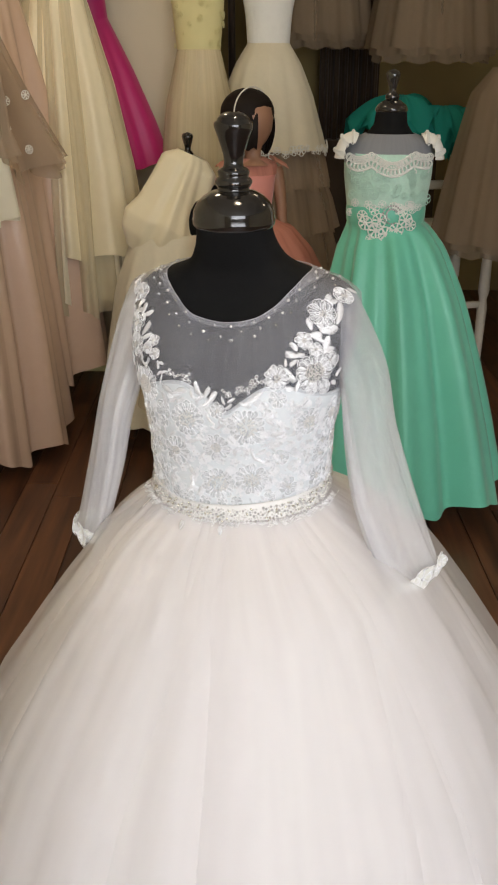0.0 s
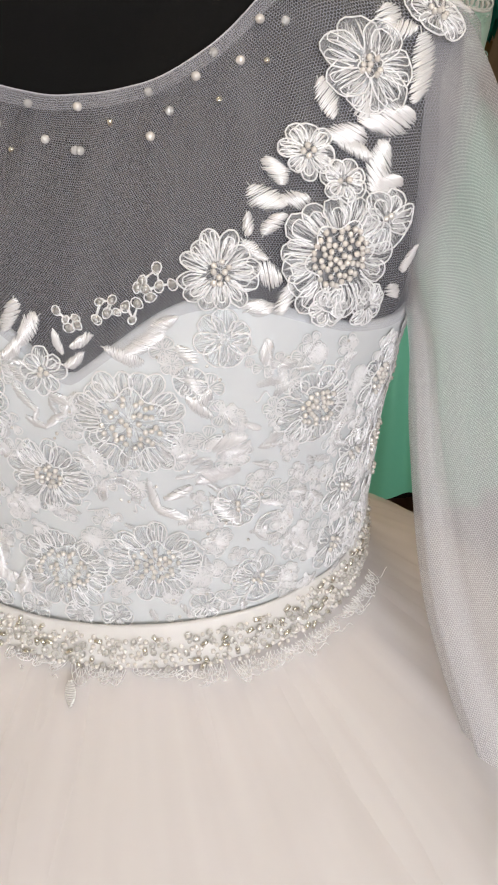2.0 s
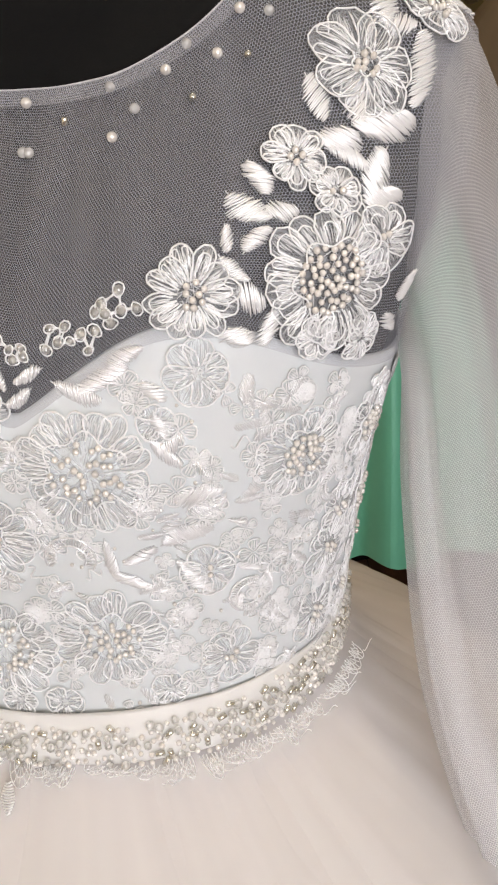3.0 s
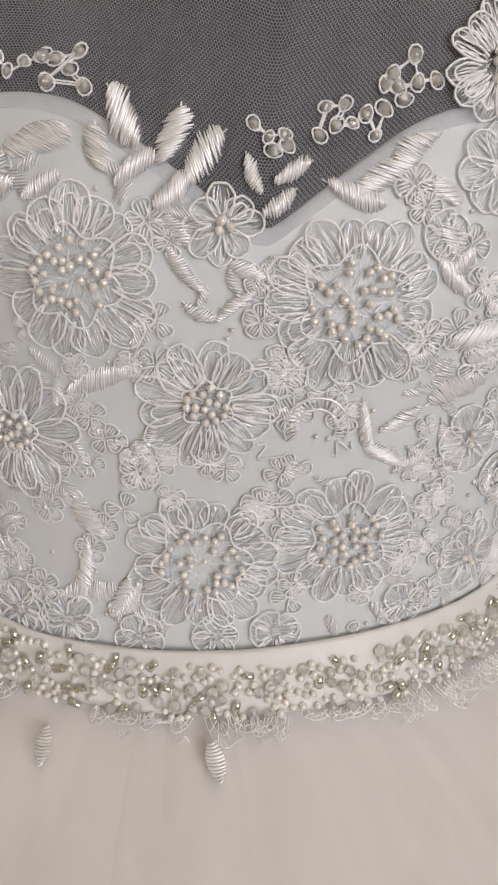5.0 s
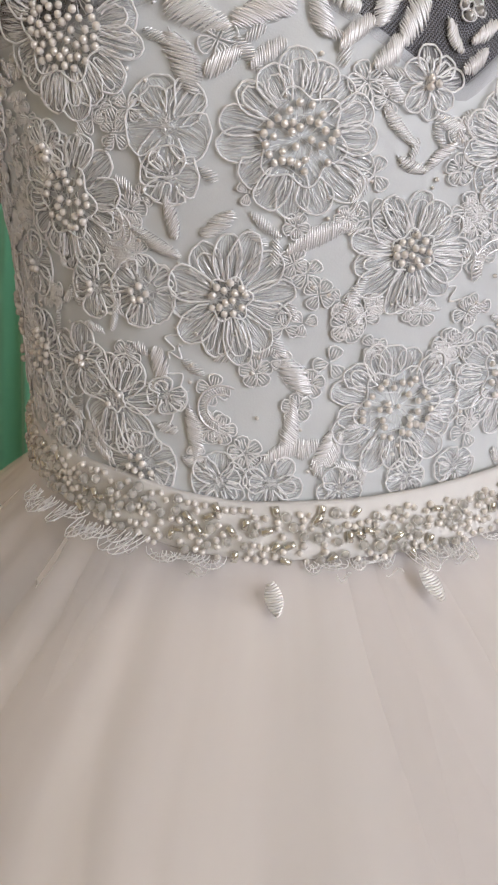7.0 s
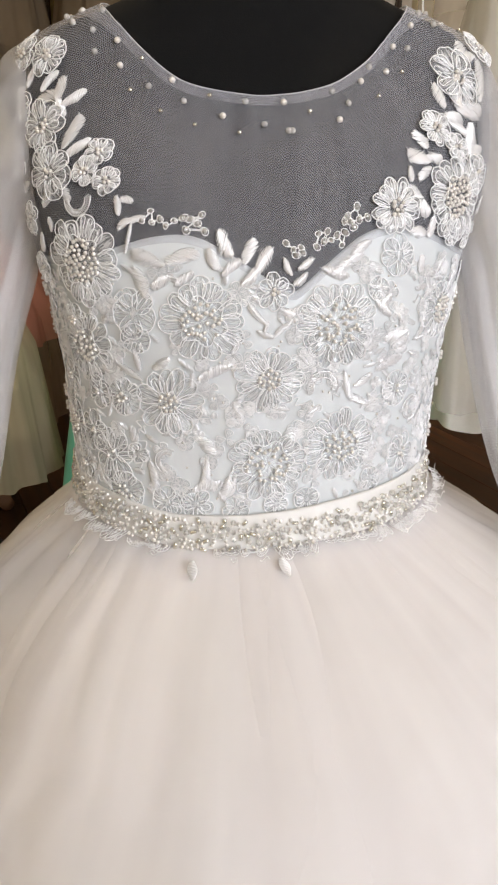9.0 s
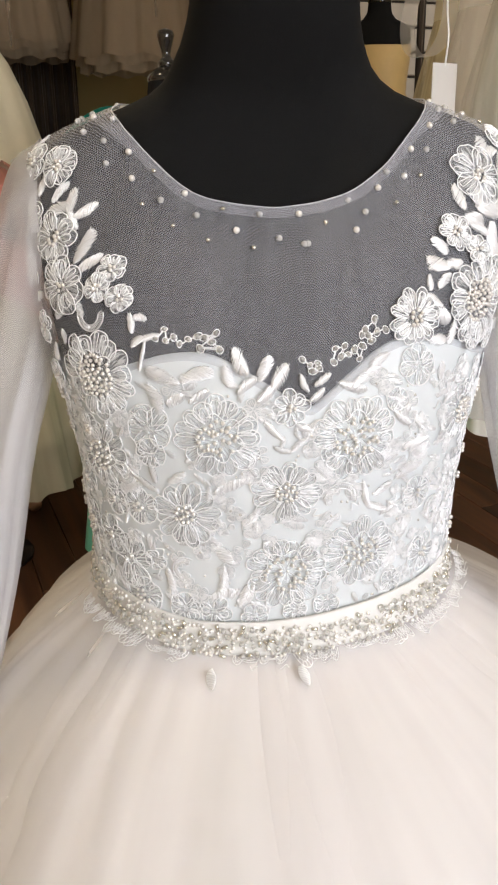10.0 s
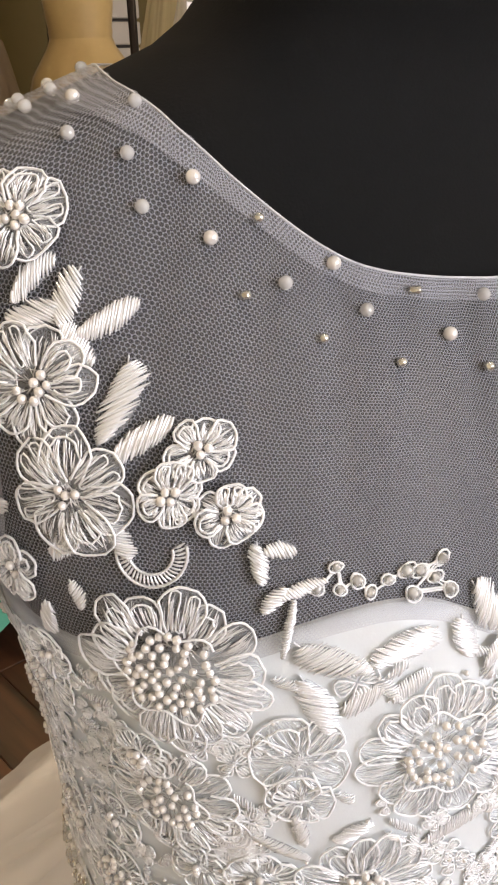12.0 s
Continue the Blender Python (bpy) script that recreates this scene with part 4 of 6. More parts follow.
for d, z, l, w, a in BODICE_LEAVES + FRONT_LEAVES + FLANK_LEAVES:
    lace_leaf(d, z, l, w * 0.95, radians(a), rng.uniform(-0.25, 0.25), 0.0021, 0.00036)
for d, z, r, a, sweep in ((14.5, 0.961, 0.0092, -25, 4.0), (-57, 1.0625, 0.0088, 170, 3.6), (48, 0.94, 0.008, 60, 4.2), (-33, 0.915, 0.008, 60, 3.4), (66, 0.980, 0.009, 100, 4.2), (-50, 0.972, 0.006, 200, 4.2)):
    lace_curl(d, z, r, radians(a), sweep)
for spots in (
    ((-39.1, 1.0525), (-37, 1.0577), (-36.3, 1.0516), (-34.6, 1.054), (-32.7, 1.0498), (-30.4, 1.0526), (-28.4, 1.0541), (-26.1, 1.0538), (-23.4, 1.0554), (-27.3, 1.0485), (-22, 1.0479), (-24.4, 1.0513)),
    ((2.7, 1.0408), (4.9, 1.0384), (6.9, 1.0392), (5.8, 1.0347), (7.7, 1.036)),
    ((11.7, 1.0395), (12.6, 1.0463), (15, 1.0467), (14, 1.0415), (16.5, 1.0424), (18.2, 1.0455), (19.8, 1.0402), (20.8, 1.0462)),
    ((20.4, 1.0519), (23.5, 1.0492), (21.5, 1.0553), (24.3, 1.0594), (25, 1.0538), (27.4, 1.0546), (22.4, 1.0518)),
):
    sprig(spots)

# fine scrolls that fill the ground between the flowers
def free(d, z, share):
    """True where no flower or leaf lies; the front keeps more of its plain ground."""
    if z > sweet(d) - 0.009 or (abs(d) < 46 and rng.random() > share):
        return False
    p = skin(d, z)
    return all((p - q).length > 0.88 * r for q, r in LAID)


fill = Soup()
for i in range(900):
    d, z = rng.uniform(-110, 110), rng.uniform(0.889, 1.03)
    if not free(d, z, 0.6):
        continue
    pa = Patch(d, z, 0.0022, rng.uniform(0, 6.28))
    kind = rng.random()
    if kind < 0.85:
        n, r, a0 = rng.choice((3, 4, 5)), rng.uniform(0.0035, 0.0065), rng.uniform(0, 6)
        for k in range(n):
            q = a0 + k * 6.28 / n
            ca, sa = math.cos(q), math.sin(q)
            tube(fill, [pa.at(ca * l - sa * w, sa * l + ca * w, 0.0005) for l, w in ((r * (0.1 + 0.9 * math.sin(p / 2)), r * 0.42 * math.sin(p)) for p in np.linspace(0, 6.28, 10)[:-1].tolist())], 0.00034, 4, True)
            for e in (-0.16, 0.0, 0.16):
                tube(fill, [pa.at(ca * r * t - sa * r * e, sa * r * t + ca * r * e, 0.0006) for t in (0.3, 0.55, 0.85)], (0.0002, 0.0004, 0.0002), 4)
    else:
        l = rng.uniform(0.006, 0.012)
        tube(fill, [pa.at(l * (t - 0.5), 0.0022 * math.sin(9 * t), 0.0003) for t in np.linspace(0, 1, 12)], 0.00036, 4)
tagged(gpart("lace_scroll", fill, CORD), kind="stuff")
fill = Soup()
for i in range(520):
    d, z, a = rng.uniform(-110, 110), rng.uniform(0.890, 1.03), rng.uniform(0, 6.28)
    if not free(d, z, 0.6):
        continue
    pa = Patch(d, z, 0.0021, a)
    l, w = rng.uniform(0.006, 0.012), rng.uniform(0.0016, 0.0028)
    leaf_threads(fill, pa, l, w, 0.1, 0.0003, 0.00085)
tagged(gpart("stitched_leaf", fill, THREAD), kind="stuff")
fill = Soup()
for i in range(240):
    d, z = rng.uniform(-115, 115), rng.uniform(0.889, 1.03)
    if z < sweet(d) - 0.008:
        p = skin(d, z, 0.0026)
        ball(fill, p, rng.uniform(0.0006, 0.0009))
tagged(gpart("seed_bead", fill, PEARL), kind="stuff")

# pearls and crystals scattered under the neckline, each sewn on singly
# (degrees, height, kind: pearl, clear round, small silver, bugle)
FRONT_BEADS = (
    (-97.6, 1.1702, 1), (-86.2, 1.1654, 1), (-83.3, 1.1618, 1), (-77.6, 1.1639, 0),
    (-68, 1.1627, 1), (-71.7, 1.1563, 1), (-64.6, 1.1517, 1), (-57.3, 1.1459, 0),
    (-61.5, 1.1401, 1), (-49.4, 1.1362, 2), (-54.4, 1.1326, 0), (-50, 1.1197, 3),
    (-45.5, 1.1217, 1), (-39.3, 1.125, 0), (-40.4, 1.109, 2), (-34.5, 1.1141, 1),
    (-26.6, 1.1171, 3), (-29.4, 1.1019, 2), (-21.1, 1.1065, 0),
)
RIGHT_BEADS = (
    (-13.6, 1.1141, 1), (-14.6, 1.098, 2), (-6.1, 1.1023, 1), (2.8, 1.0992, 1),
    (48.1, 1.145, 0), (52.6, 1.1446, 1), (37.5, 1.1337, 1), (42.8, 1.1313, 0),
    (47.8, 1.1314, 2), (32.9, 1.1257, 0), (21, 1.1199, 1), (37.3, 1.1179, 3),
    (26.2, 1.1139, 1), (1.3, 1.1139, 0), (11.1, 1.1091, 3), (21.7, 1.1052, 0),
    (4.2, 1.0992, 1), (57, 1.157, 0), (66, 1.159, 1),
)
BACK_BEADS = (
    (-90, 1.163, 1), (-103, 1.1661, 0), (-104, 1.161, 1), (76, 1.1665, 1),
    (86, 1.17, 0), (94, 1.1665, 1), (86, 1.163, 0), (97, 1.161, 1),
    (78, 1.1585, 2), (68, 1.1655, 1), (104, 1.168, 0),
)
shared = {}
for d, z, kind in FRONT_BEADS + RIGHT_BEADS + BACK_BEADS:
    if kind not in shared:
        s = Soup()
        if kind == 3:
            tube(s, [(-0.0015, 0, 0), (-0.0012, 0, 0), (0.0012, 0, 0), (0.0015, 0, 0)], (0.0008, 0.0012, 0.0012, 0.0008), 8, caps=True)
        else:
            ball(s, (0, 0, 0), (0.00185, 0.0018, 0.00135)[kind], big=True)
        me = part("bead", s, (PEARL, CRYSTAL, SILVER, SILVER)[kind])
        shared[kind] = me.data
        bpy.data.objects.remove(me)
    ob = new("bead", shared[kind])
    ob.parent = gown
    p = skin(d, z, 0.0036)
    ob.matrix_basis = pose(p.x - OX, p.y - OY, p.z, rng.uniform(0, 360), rng.uniform(0, 360), rng.uniform(0, 360))

# sash beading: round pearls, clear rounds and silver-lined bugles, in a crust
pearl_s, clear_s, bugle_s, seeds = Soup(), Soup(), Soup(), []
for i in range(6500):
    d = rng.uniform(-112, 112)
    bare = 0.11 + 0.17 * math.exp(-((d - 22) / 30) ** 2)
    t = bare + (1 - bare) * rng.random()
    p = sash_at(d, t, 0.0)
    k = rng.random()
    # clusters with glimpses of satin between them
    if math.sin(0.55 * d + 9 * t) + math.sin(0.23 * d - 6 * t + 1) < -1.55:
        continue
    gap = 0.0023 if k < 0.42 else 0.0034
    if any((p - o).length < 0.5 * (gap + g) for o, g in seeds):
        continue
    seeds.append((p, gap))
    if k < 0.42:
        ball(pearl_s, sash_at(d, t, 0.0010), 0.00122 * rng.uniform(0.9, 1.15))
    elif k < 0.78:
        ball(clear_s, sash_at(d, t, 0.0014), 0.0019 * rng.uniform(0.9, 1.2))
    else:
        q = rng.uniform(0, 3.14)
        a = sash_at(d, t, 0.0012)
        e = ((sash_at(d + 1, t, 0.0012) - sash_at(d - 1, t, 0.0012)).normalized() * math.cos(q) + Vector((0, 0, 1)) * math.sin(q)) * 0.0020
        tube(bugle_s, [a - e, a - e * 0.9, a + e * 0.9, a + e], (0.0009, 0.0013, 0.0013, 0.0009), 7, caps=True)
tagged(gpart("sash_pearls", pearl_s, PEARL, sash, "small ivory pearls"), kind="stuff")
tagged(gpart("sash_crystals", clear_s, MILKY, sash, "clear round beads"), kind="stuff")
tagged(gpart("sash_bugles", bugle_s, SILVER, sash, "silver-lined bugle beads"), kind="stuff")


# lace edge that shows below the sash
def hanging_lace(d, drop, wide):
    s = Soup()
    z0 = sash_z(d)[1]
    for k in range(5):
        dd = d + (k - 2) * wide * 0.8 + rng.uniform(-1.2, 1.2)
        r = 0.0042 * rng.uniform(0.6, 1.5)
        deg, fall, lean = math.degrees(r / 0.125), drop * rng.uniform(0.5, 1.3), rng.uniform(-0.6, 0.6)
        for f in (1.0, 0.6):
            tube(s, [skin(dd + f * deg * (math.cos(q) + lean * math.sin(q)), z0 + 0.0005 - f * fall * 0.0030 * math.sin(q), 0.0100 + 0.0085 * f * max(0, math.sin(q)) * fall + rng.uniform(0, 0.0008)) for q in np.linspace(-0.2, 3.34, 12).tolist()], 0.00021, 4)
        for q in np.linspace(0.5, 2.6, 5).tolist():
            tube(s, [skin(dd + f * deg * (math.cos(q) + lean * math.sin(q)), z0 - f * fall * 0.0030 * math.sin(q), 0.0102 + 0.0085 * f * math.sin(q) * fall) for f in (0.2, 0.6, 1.0)], (0.0001, 0.00022, 0.0001), 4)
    # loose thread ends
    for k in range(2):
        dd, l = d + rng.uniform(-2, 2) * wide, rng.uniform(1.5, 4.0)
        tube(s, [skin(dd + l * t, z0 - 0.002 - 0.002 * math.sin(5 * t + k), 0.016 + 0.003 * t) for t in np.linspace(0, 1, 7).tolist()], 0.00018, 4)
    return gpart("lace_edge", s, CORD)


for d, drop, wide in ((-64, 0.9, 3.4), (-52, 1.0, 3.0), (-38, 0.6, 3.0), (-10, 0.5, 3.4), (8, 1.0, 3.0), (24, 0.5, 3.6), (38, 1.0, 3.4), (50, 1.0, 3.4), (64, 0.9, 3.6), (78, 0.7, 3.6)):
    hanging_lace(d, drop, wide)
for d, zt in ((-23.4, 0.8600), (1.0, 0.8620)):
    s = Soup()
    for i in range(12):
        t = (i + 0.5) / 12
        w = 1.25 * math.sin(math.pi * (0.1 + 0.85 * t))
        tube(s, [skin(d + 1.6 * t + w * k, zt - 0.0075 * t + 0.0006 * k, 0.0185 + 0.009 * t + 0.0008 * (1 - k * k)) for k in (-1, -0.4, 0.4, 1)], 0.00050, 5)
    gpart("lace_leaf", s, THREAD)


# lace cuffs
def cuff(edge, parent):
    cords, cloths = Soup(), Soup()
    n = len(edge)
    mid = sum(edge, Vector()) / n
    for i in range(0, n, 3):
        c = edge[i]
        out = (c - mid).normalized()
        along = (edge[(i + 1) % n] - edge[i - 1]).normalized()
        r = (0.0180 if i % 12 == 0 else 0.0095) * rng.uniform(0.85, 1.2)
        a0 = rng.uniform(0, 6.28)
        for k in range(6):
            q = a0 + k * math.pi / 3
            v = along * math.cos(q) + Vector((0, 0, 1)) * math.sin(q)
            w = along * -math.sin(q) + Vector((0, 0, 1)) * math.cos(q)
            tube(cords, [c + out * 0.002 + v * r * (0.15 + 0.85 * math.sin(p / 2)) + w * r * 0.45 * math.sin(p) for p in np.linspace(0, 6.28, 10)[:-1]], 0.0005, 4, True)
            sheet(cloths, lambda a, b: tuple(c + out * 0.0018 + v * r * (0.15 + 0.8 * b) + w * r * 0.42 * (2 * a - 1) * math.sin(math.pi * (0.1 + 0.85 * b))), 2, 4, scale=(r, r))
        ball(cords, c + out * 0.003, 0.0016)
    ob = gpart("cuff", cords, CORD, parent, "white lace flower cuff")
    gpart("cuff_lace", cloths, LACE, ob)


for edge, owner in ((right_edge, right_sleeve), (left_edge, left_sleeve)):
    cuff(edge, owner)


# ---- the other gowns and forms of the shop ----
def loft(soup, rows, n=64, folds=0.0, count=9, seed=0.0, fold_from=None, lean=(0, 0), slot=0, nv=40, sharp=1.0):
    """A cloth body of rows (z, half width, half depth, forward shift), front to -y, with folds that grow downwards from fold_from."""
    zs = [r[0] for r in rows]
    order = np.argsort(zs)
    col = [np.array([rows[i][k] for i in order]) for k in range(4)]
    z1, z0 = rows[0][0], rows[-1][0]
    top = z1 if fold_from is None else fold_from
    def fn(a, b):
        z = z1 + (z0 - z1) * b
        A, B, C = (np.interp(z, col[0], col[k]) for k in (1, 2, 3))
        q = 2 * math.pi * a
        low = max(0.0, min(1.0, (top - z) / max(1e-3, top - z0)))
        low = low ** sharp
        z += 0.35 * folds * low * low * math.sin(count * q + seed + 1)
        f = folds * low * (0.6 * math.sin(count * q + seed) + 0.3 * math.sin((2 * count + 1) * q + 2 * seed) + 0.2 * math.sin((count // 2 + 1) * q + 3 * seed))
        s, c = math.sin(q), math.cos(q)
        r = (abs(s / A) ** 2.2 + abs(c / B) ** 2.2) ** (-1 / 2.2) + f
        return (r * s + lean[0] * low, -(r * c) - C + lean[1] * low, z)
    sheet(soup, fn, n, nv, scale=(2.2, abs(z1 - z0)), flip=True, slot=slot)


def child_form():
    """A black dress form with a turned finial on a pole, at the origin."""
    g = thing("dress_form", "black dress form with turned finial, wearing a gown", "dress form", "dress forms")
    s = Soup()
    rows = [(1.235, 0.044, 0.044, 0), (1.20, 0.048, 0.047, 0), (1.175, 0.066, 0.052, 0), (1.155, 0.115, 0.058, 0), (1.13, 0.128, 0.066, 0), (1.08, 0.122, 0.085, 0), (1.0, 0.112, 0.092, 0), (0.92, 0.098, 0.082, 0), (0.80, 0.090, 0.075, 0), (0.76, 0.07, 0.055, 0)]
    loft(s, rows, 40, nv=50)
    part("torso", s, FORM, g)
    s = Soup()
    lathe(s, [(0.044, 1.232), (0.047, 1.236), (0.046, 1.243), (0.040, 1.252), (0.026, 1.261), (0.018, 1.265)], 24)
    part("neck_cap", s, GLOSS, g)
    s = Soup()
    lathe(s, [(0.018, 1.265), (0.021, 1.272), (0.017, 1.279), (0.011, 1.284), (0.0115, 1.296), (0.018, 1.318), (0.021, 1.330), (0.018, 1.339), (0.0005, 1.345)], 24)
    part("finial", s, GLOSS, g)
    s = Soup()
    lathe(s, [(0.05, 0.765), (0.016, 0.755), (0.016, 0.05), (0.03, 0.04), (0.14, 0.02), (0.15, 0.0), (0.001, 0.0)], 20)
    part("stand", s, GLOSS, g)
    return g


def lace_blob(soup, c, normal, r, n):
    """A small raised lace flower on a far gown."""
    nrm = Vector(normal).normalized()
    t = nrm.cross(Vector((0, 0, 1))).normalized()
    b = nrm.cross(t)
    a0 = rng.uniform(0, 6)
    for k in range(n):
        q = a0 + 2 * math.pi * k / n
        v, w = t * math.cos(q) + b * math.sin(q), b * math.cos(q) - t * math.sin(q)
        tube(soup, [Vector(c) + v * (r * (0.2 + 0.8 * math.sin(p / 2))) + w * (r * 0.42 * math.sin(p)) + nrm * 0.002 for p in np.linspace(0, 6.28, 9)[:-1].tolist()], r * 0.095, 4, True)
    ball(soup, Vector(c) + nrm * 0.002, r * 0.25)


def teal_gown(m):
    g = thing("bridesmaid_gown", "mint green satin gown with white lace bodice on a form", "dress", m=m)
    rows = [(1.125, 0.131, 0.075, 0), (1.06, 0.129, 0.094, 0), (1.0, 0.121, 0.099, 0), (0.95, 0.114, 0.096, 0), (0.925, 0.113, 0.096, 0)]
    s = Soup()
    loft(s, rows, 64, nv=14)
    part("bodice", s, MINTLACE, g, "pale mint lace over satin")
    s = Soup()
    loft(s, [(1.178, 0.072, 0.056, 0), (1.158, 0.122, 0.064, 0), (1.13, 0.134, 0.072, 0), (1.085, 0.129, 0.086, 0)], 64, nv=12)
    part("yoke", s, DARKNET, g, "sheer illusion yoke over black")
    def front(x, z, out=0.004):
        A, B = np.interp(z, (0.925, 0.95, 1.0, 1.06, 1.09, 1.13, 1.158), (0.113, 0.114, 0.121, 0.129, 0.130, 0.135, 0.124)), np.interp(z, (0.925, 0.95, 1.0, 1.06, 1.09, 1.13, 1.158), (0.096, 0.096, 0.099, 0.094, 0.085, 0.073, 0.065))
        return Vector((x, -(max(0.0, 1 - abs(x / (A + 0.003)) ** 2.2) ** (1 / 2.2)) * B - out, z))
    # scalloped lace edge across the chest, and lace ground below
    s = Soup()
    for k in range(-11, 12):
        x = k * 0.0105
        z = 1.120 - 0.024 * abs(math.cos((x - 0.01) * 26)) + 0.022 * (abs(x) / 0.12) ** 3
        c = front(x, z)
        for rr, th in ((0.0100, 0.0020), (0.0058, 0.0016)):
            tube(s, [c + Vector((rr * math.cos(q), -0.002, rr * math.sin(q))) for q in np.linspace(0, 6.28, 10)[:-1].tolist()], th, 4, True)
        c = front(x, z - 0.018, 0.005)
        tube(s, [c + Vector((0.0072 * math.cos(q), -0.002, 0.0085 * math.sin(q))) for q in np.linspace(0, 6.28, 10)[:-1].tolist()], 0.0024, 4, True)
    tube(s, [front(x, 1.090 - 0.024 * abs(math.cos((x - 0.01) * 26)) + 0.022 * (abs(x) / 0.12) ** 3, 0.006) for x in np.linspace(-0.118, 0.118, 40).tolist()], 0.0028, 5)
    for k in range(-9, 10, 3):
        x = k * 0.0125
        tube(s, [front(x + 0.004 * math.sin(t * 9), 1.105 - 0.03 * t, 0.004) for t in np.linspace(0, 1, 6).tolist()], 0.0022, 4)
    part("scalloped_lace", s, LACE, g, "scalloped white lace edge")
    for i in range(54):
        x, z = rng.uniform(-0.118, 0.118), rng.uniform(0.955, 1.088)
        s = Soup()
        c = front(x, z, 0.001)
        lace_blob(s, c, (x * 6, -1, 0), rng.uniform(0.009, 0.016), rng.choice((5, 6, 7)))
        part("lace_flower", s, MINTLACE if z > 0.99 else LACE, g)
    s = Soup()
    loft(s, [(0.978, 0.117, 0.0985, 0), (0.965, 0.119, 0.101, 0), (0.940, 0.118, 0.1005, 0), (0.928, 0.116, 0.098, 0)], 64, nv=6)
    part("sash", s, TEAL, g, "mint satin sash")
    for x, z, r in ((-0.06, 0.935, 0.02), (-0.03, 0.915, 0.022), (0.0, 0.905, 0.022), (0.03, 0.918, 0.02), (0.055, 0.945, 0.02), (-0.02, 0.945, 0.02), (-0.07, 0.955, 0.015), (0.07, 0.93, 0.016), (0.02, 0.89, 0.014), (-0.045, 0.89, 0.012)):
        s = Soup()
        lace_blob(s, front(x, z, 0.012), (x * 4, -1, 0), r, 7)
        part("lace_flower", s, LACE, g)
    s = Soup()
    for r, w in ((0.026, 5.0), (0.016, 4.2)):
        for q in np.linspace(0.6, w, 16).tolist():
            ball(s, front(0.015 + r * math.cos(q), 0.962 + r * math.sin(q), 0.016), 0.0032)
    part("brooch", s, CRYSTAL, g, "curled crystal brooch")
    # lace cap sleeves
    for side in (-1, 1):
        s = Soup()
        def cap(a, b, side=side):
            e, q = radians(112 - 118 * b), radians(-82 + 164 * a)
            return (side * (0.108 + 0.050 * math.cos(e) * (0.35 + 0.65 * math.cos(q))), 0.060 * math.sin(q) - 0.012, 1.118 + 0.064 * math.sin(e) * (0.55 + 0.45 * math.cos(q)))
        sheet(s, cap, 14, 8)
        sl = part("cap_sleeve", s, LACE, g, "white lace cap sleeve")
        s = Soup()
        for i in range(15):
            for j in (0.15, 0.5, 0.85):
                p = Vector(cap(i / 14, j))
                tube(s, [p + Vector((side * 0.002, 0.0055 * math.cos(q), 0.0055 * math.sin(q))) + Vector((side * 0.004 * math.cos(q), 0, 0)) for q in np.linspace(0, 6.28, 8)[:-1].tolist()], 0.0016, 4, True)
        tube(s, [Vector(cap(a, 1.0)) for a in np.linspace(0, 1, 14).tolist()], 0.003, 5)
        part("lace_pattern", s, LACE, sl)
    s = Soup()
    rows = [(0.93, 0.114, 0.098, 0), (0.915, 0.122, 0.108, 0), (0.85, 0.155, 0.140, 0), (0.7, 0.20, 0.19, 0), (0.5, 0.245, 0.235, 0), (0.3, 0.285, 0.275, 0), (0.07, 0.325, 0.315, 0)]
    loft(s, rows, 260, 0.050, 8, 0.8, 0.93, (0.10, 0.02), nv=44, sharp=0.55)
    part("skirt", s, TEAL, g, "full pleated mint satin skirt")
    return g


form = child_form()
TEAL_AT = (0.412, 2.73)
form.matrix_basis = pose(*TEAL_AT, 0.0, 0, 0, -6) @ Matrix.Scale(1.016, 4, (0, 0, 1))
teal_gown(pose(*TEAL_AT, 0.016, 0, 0, -6))


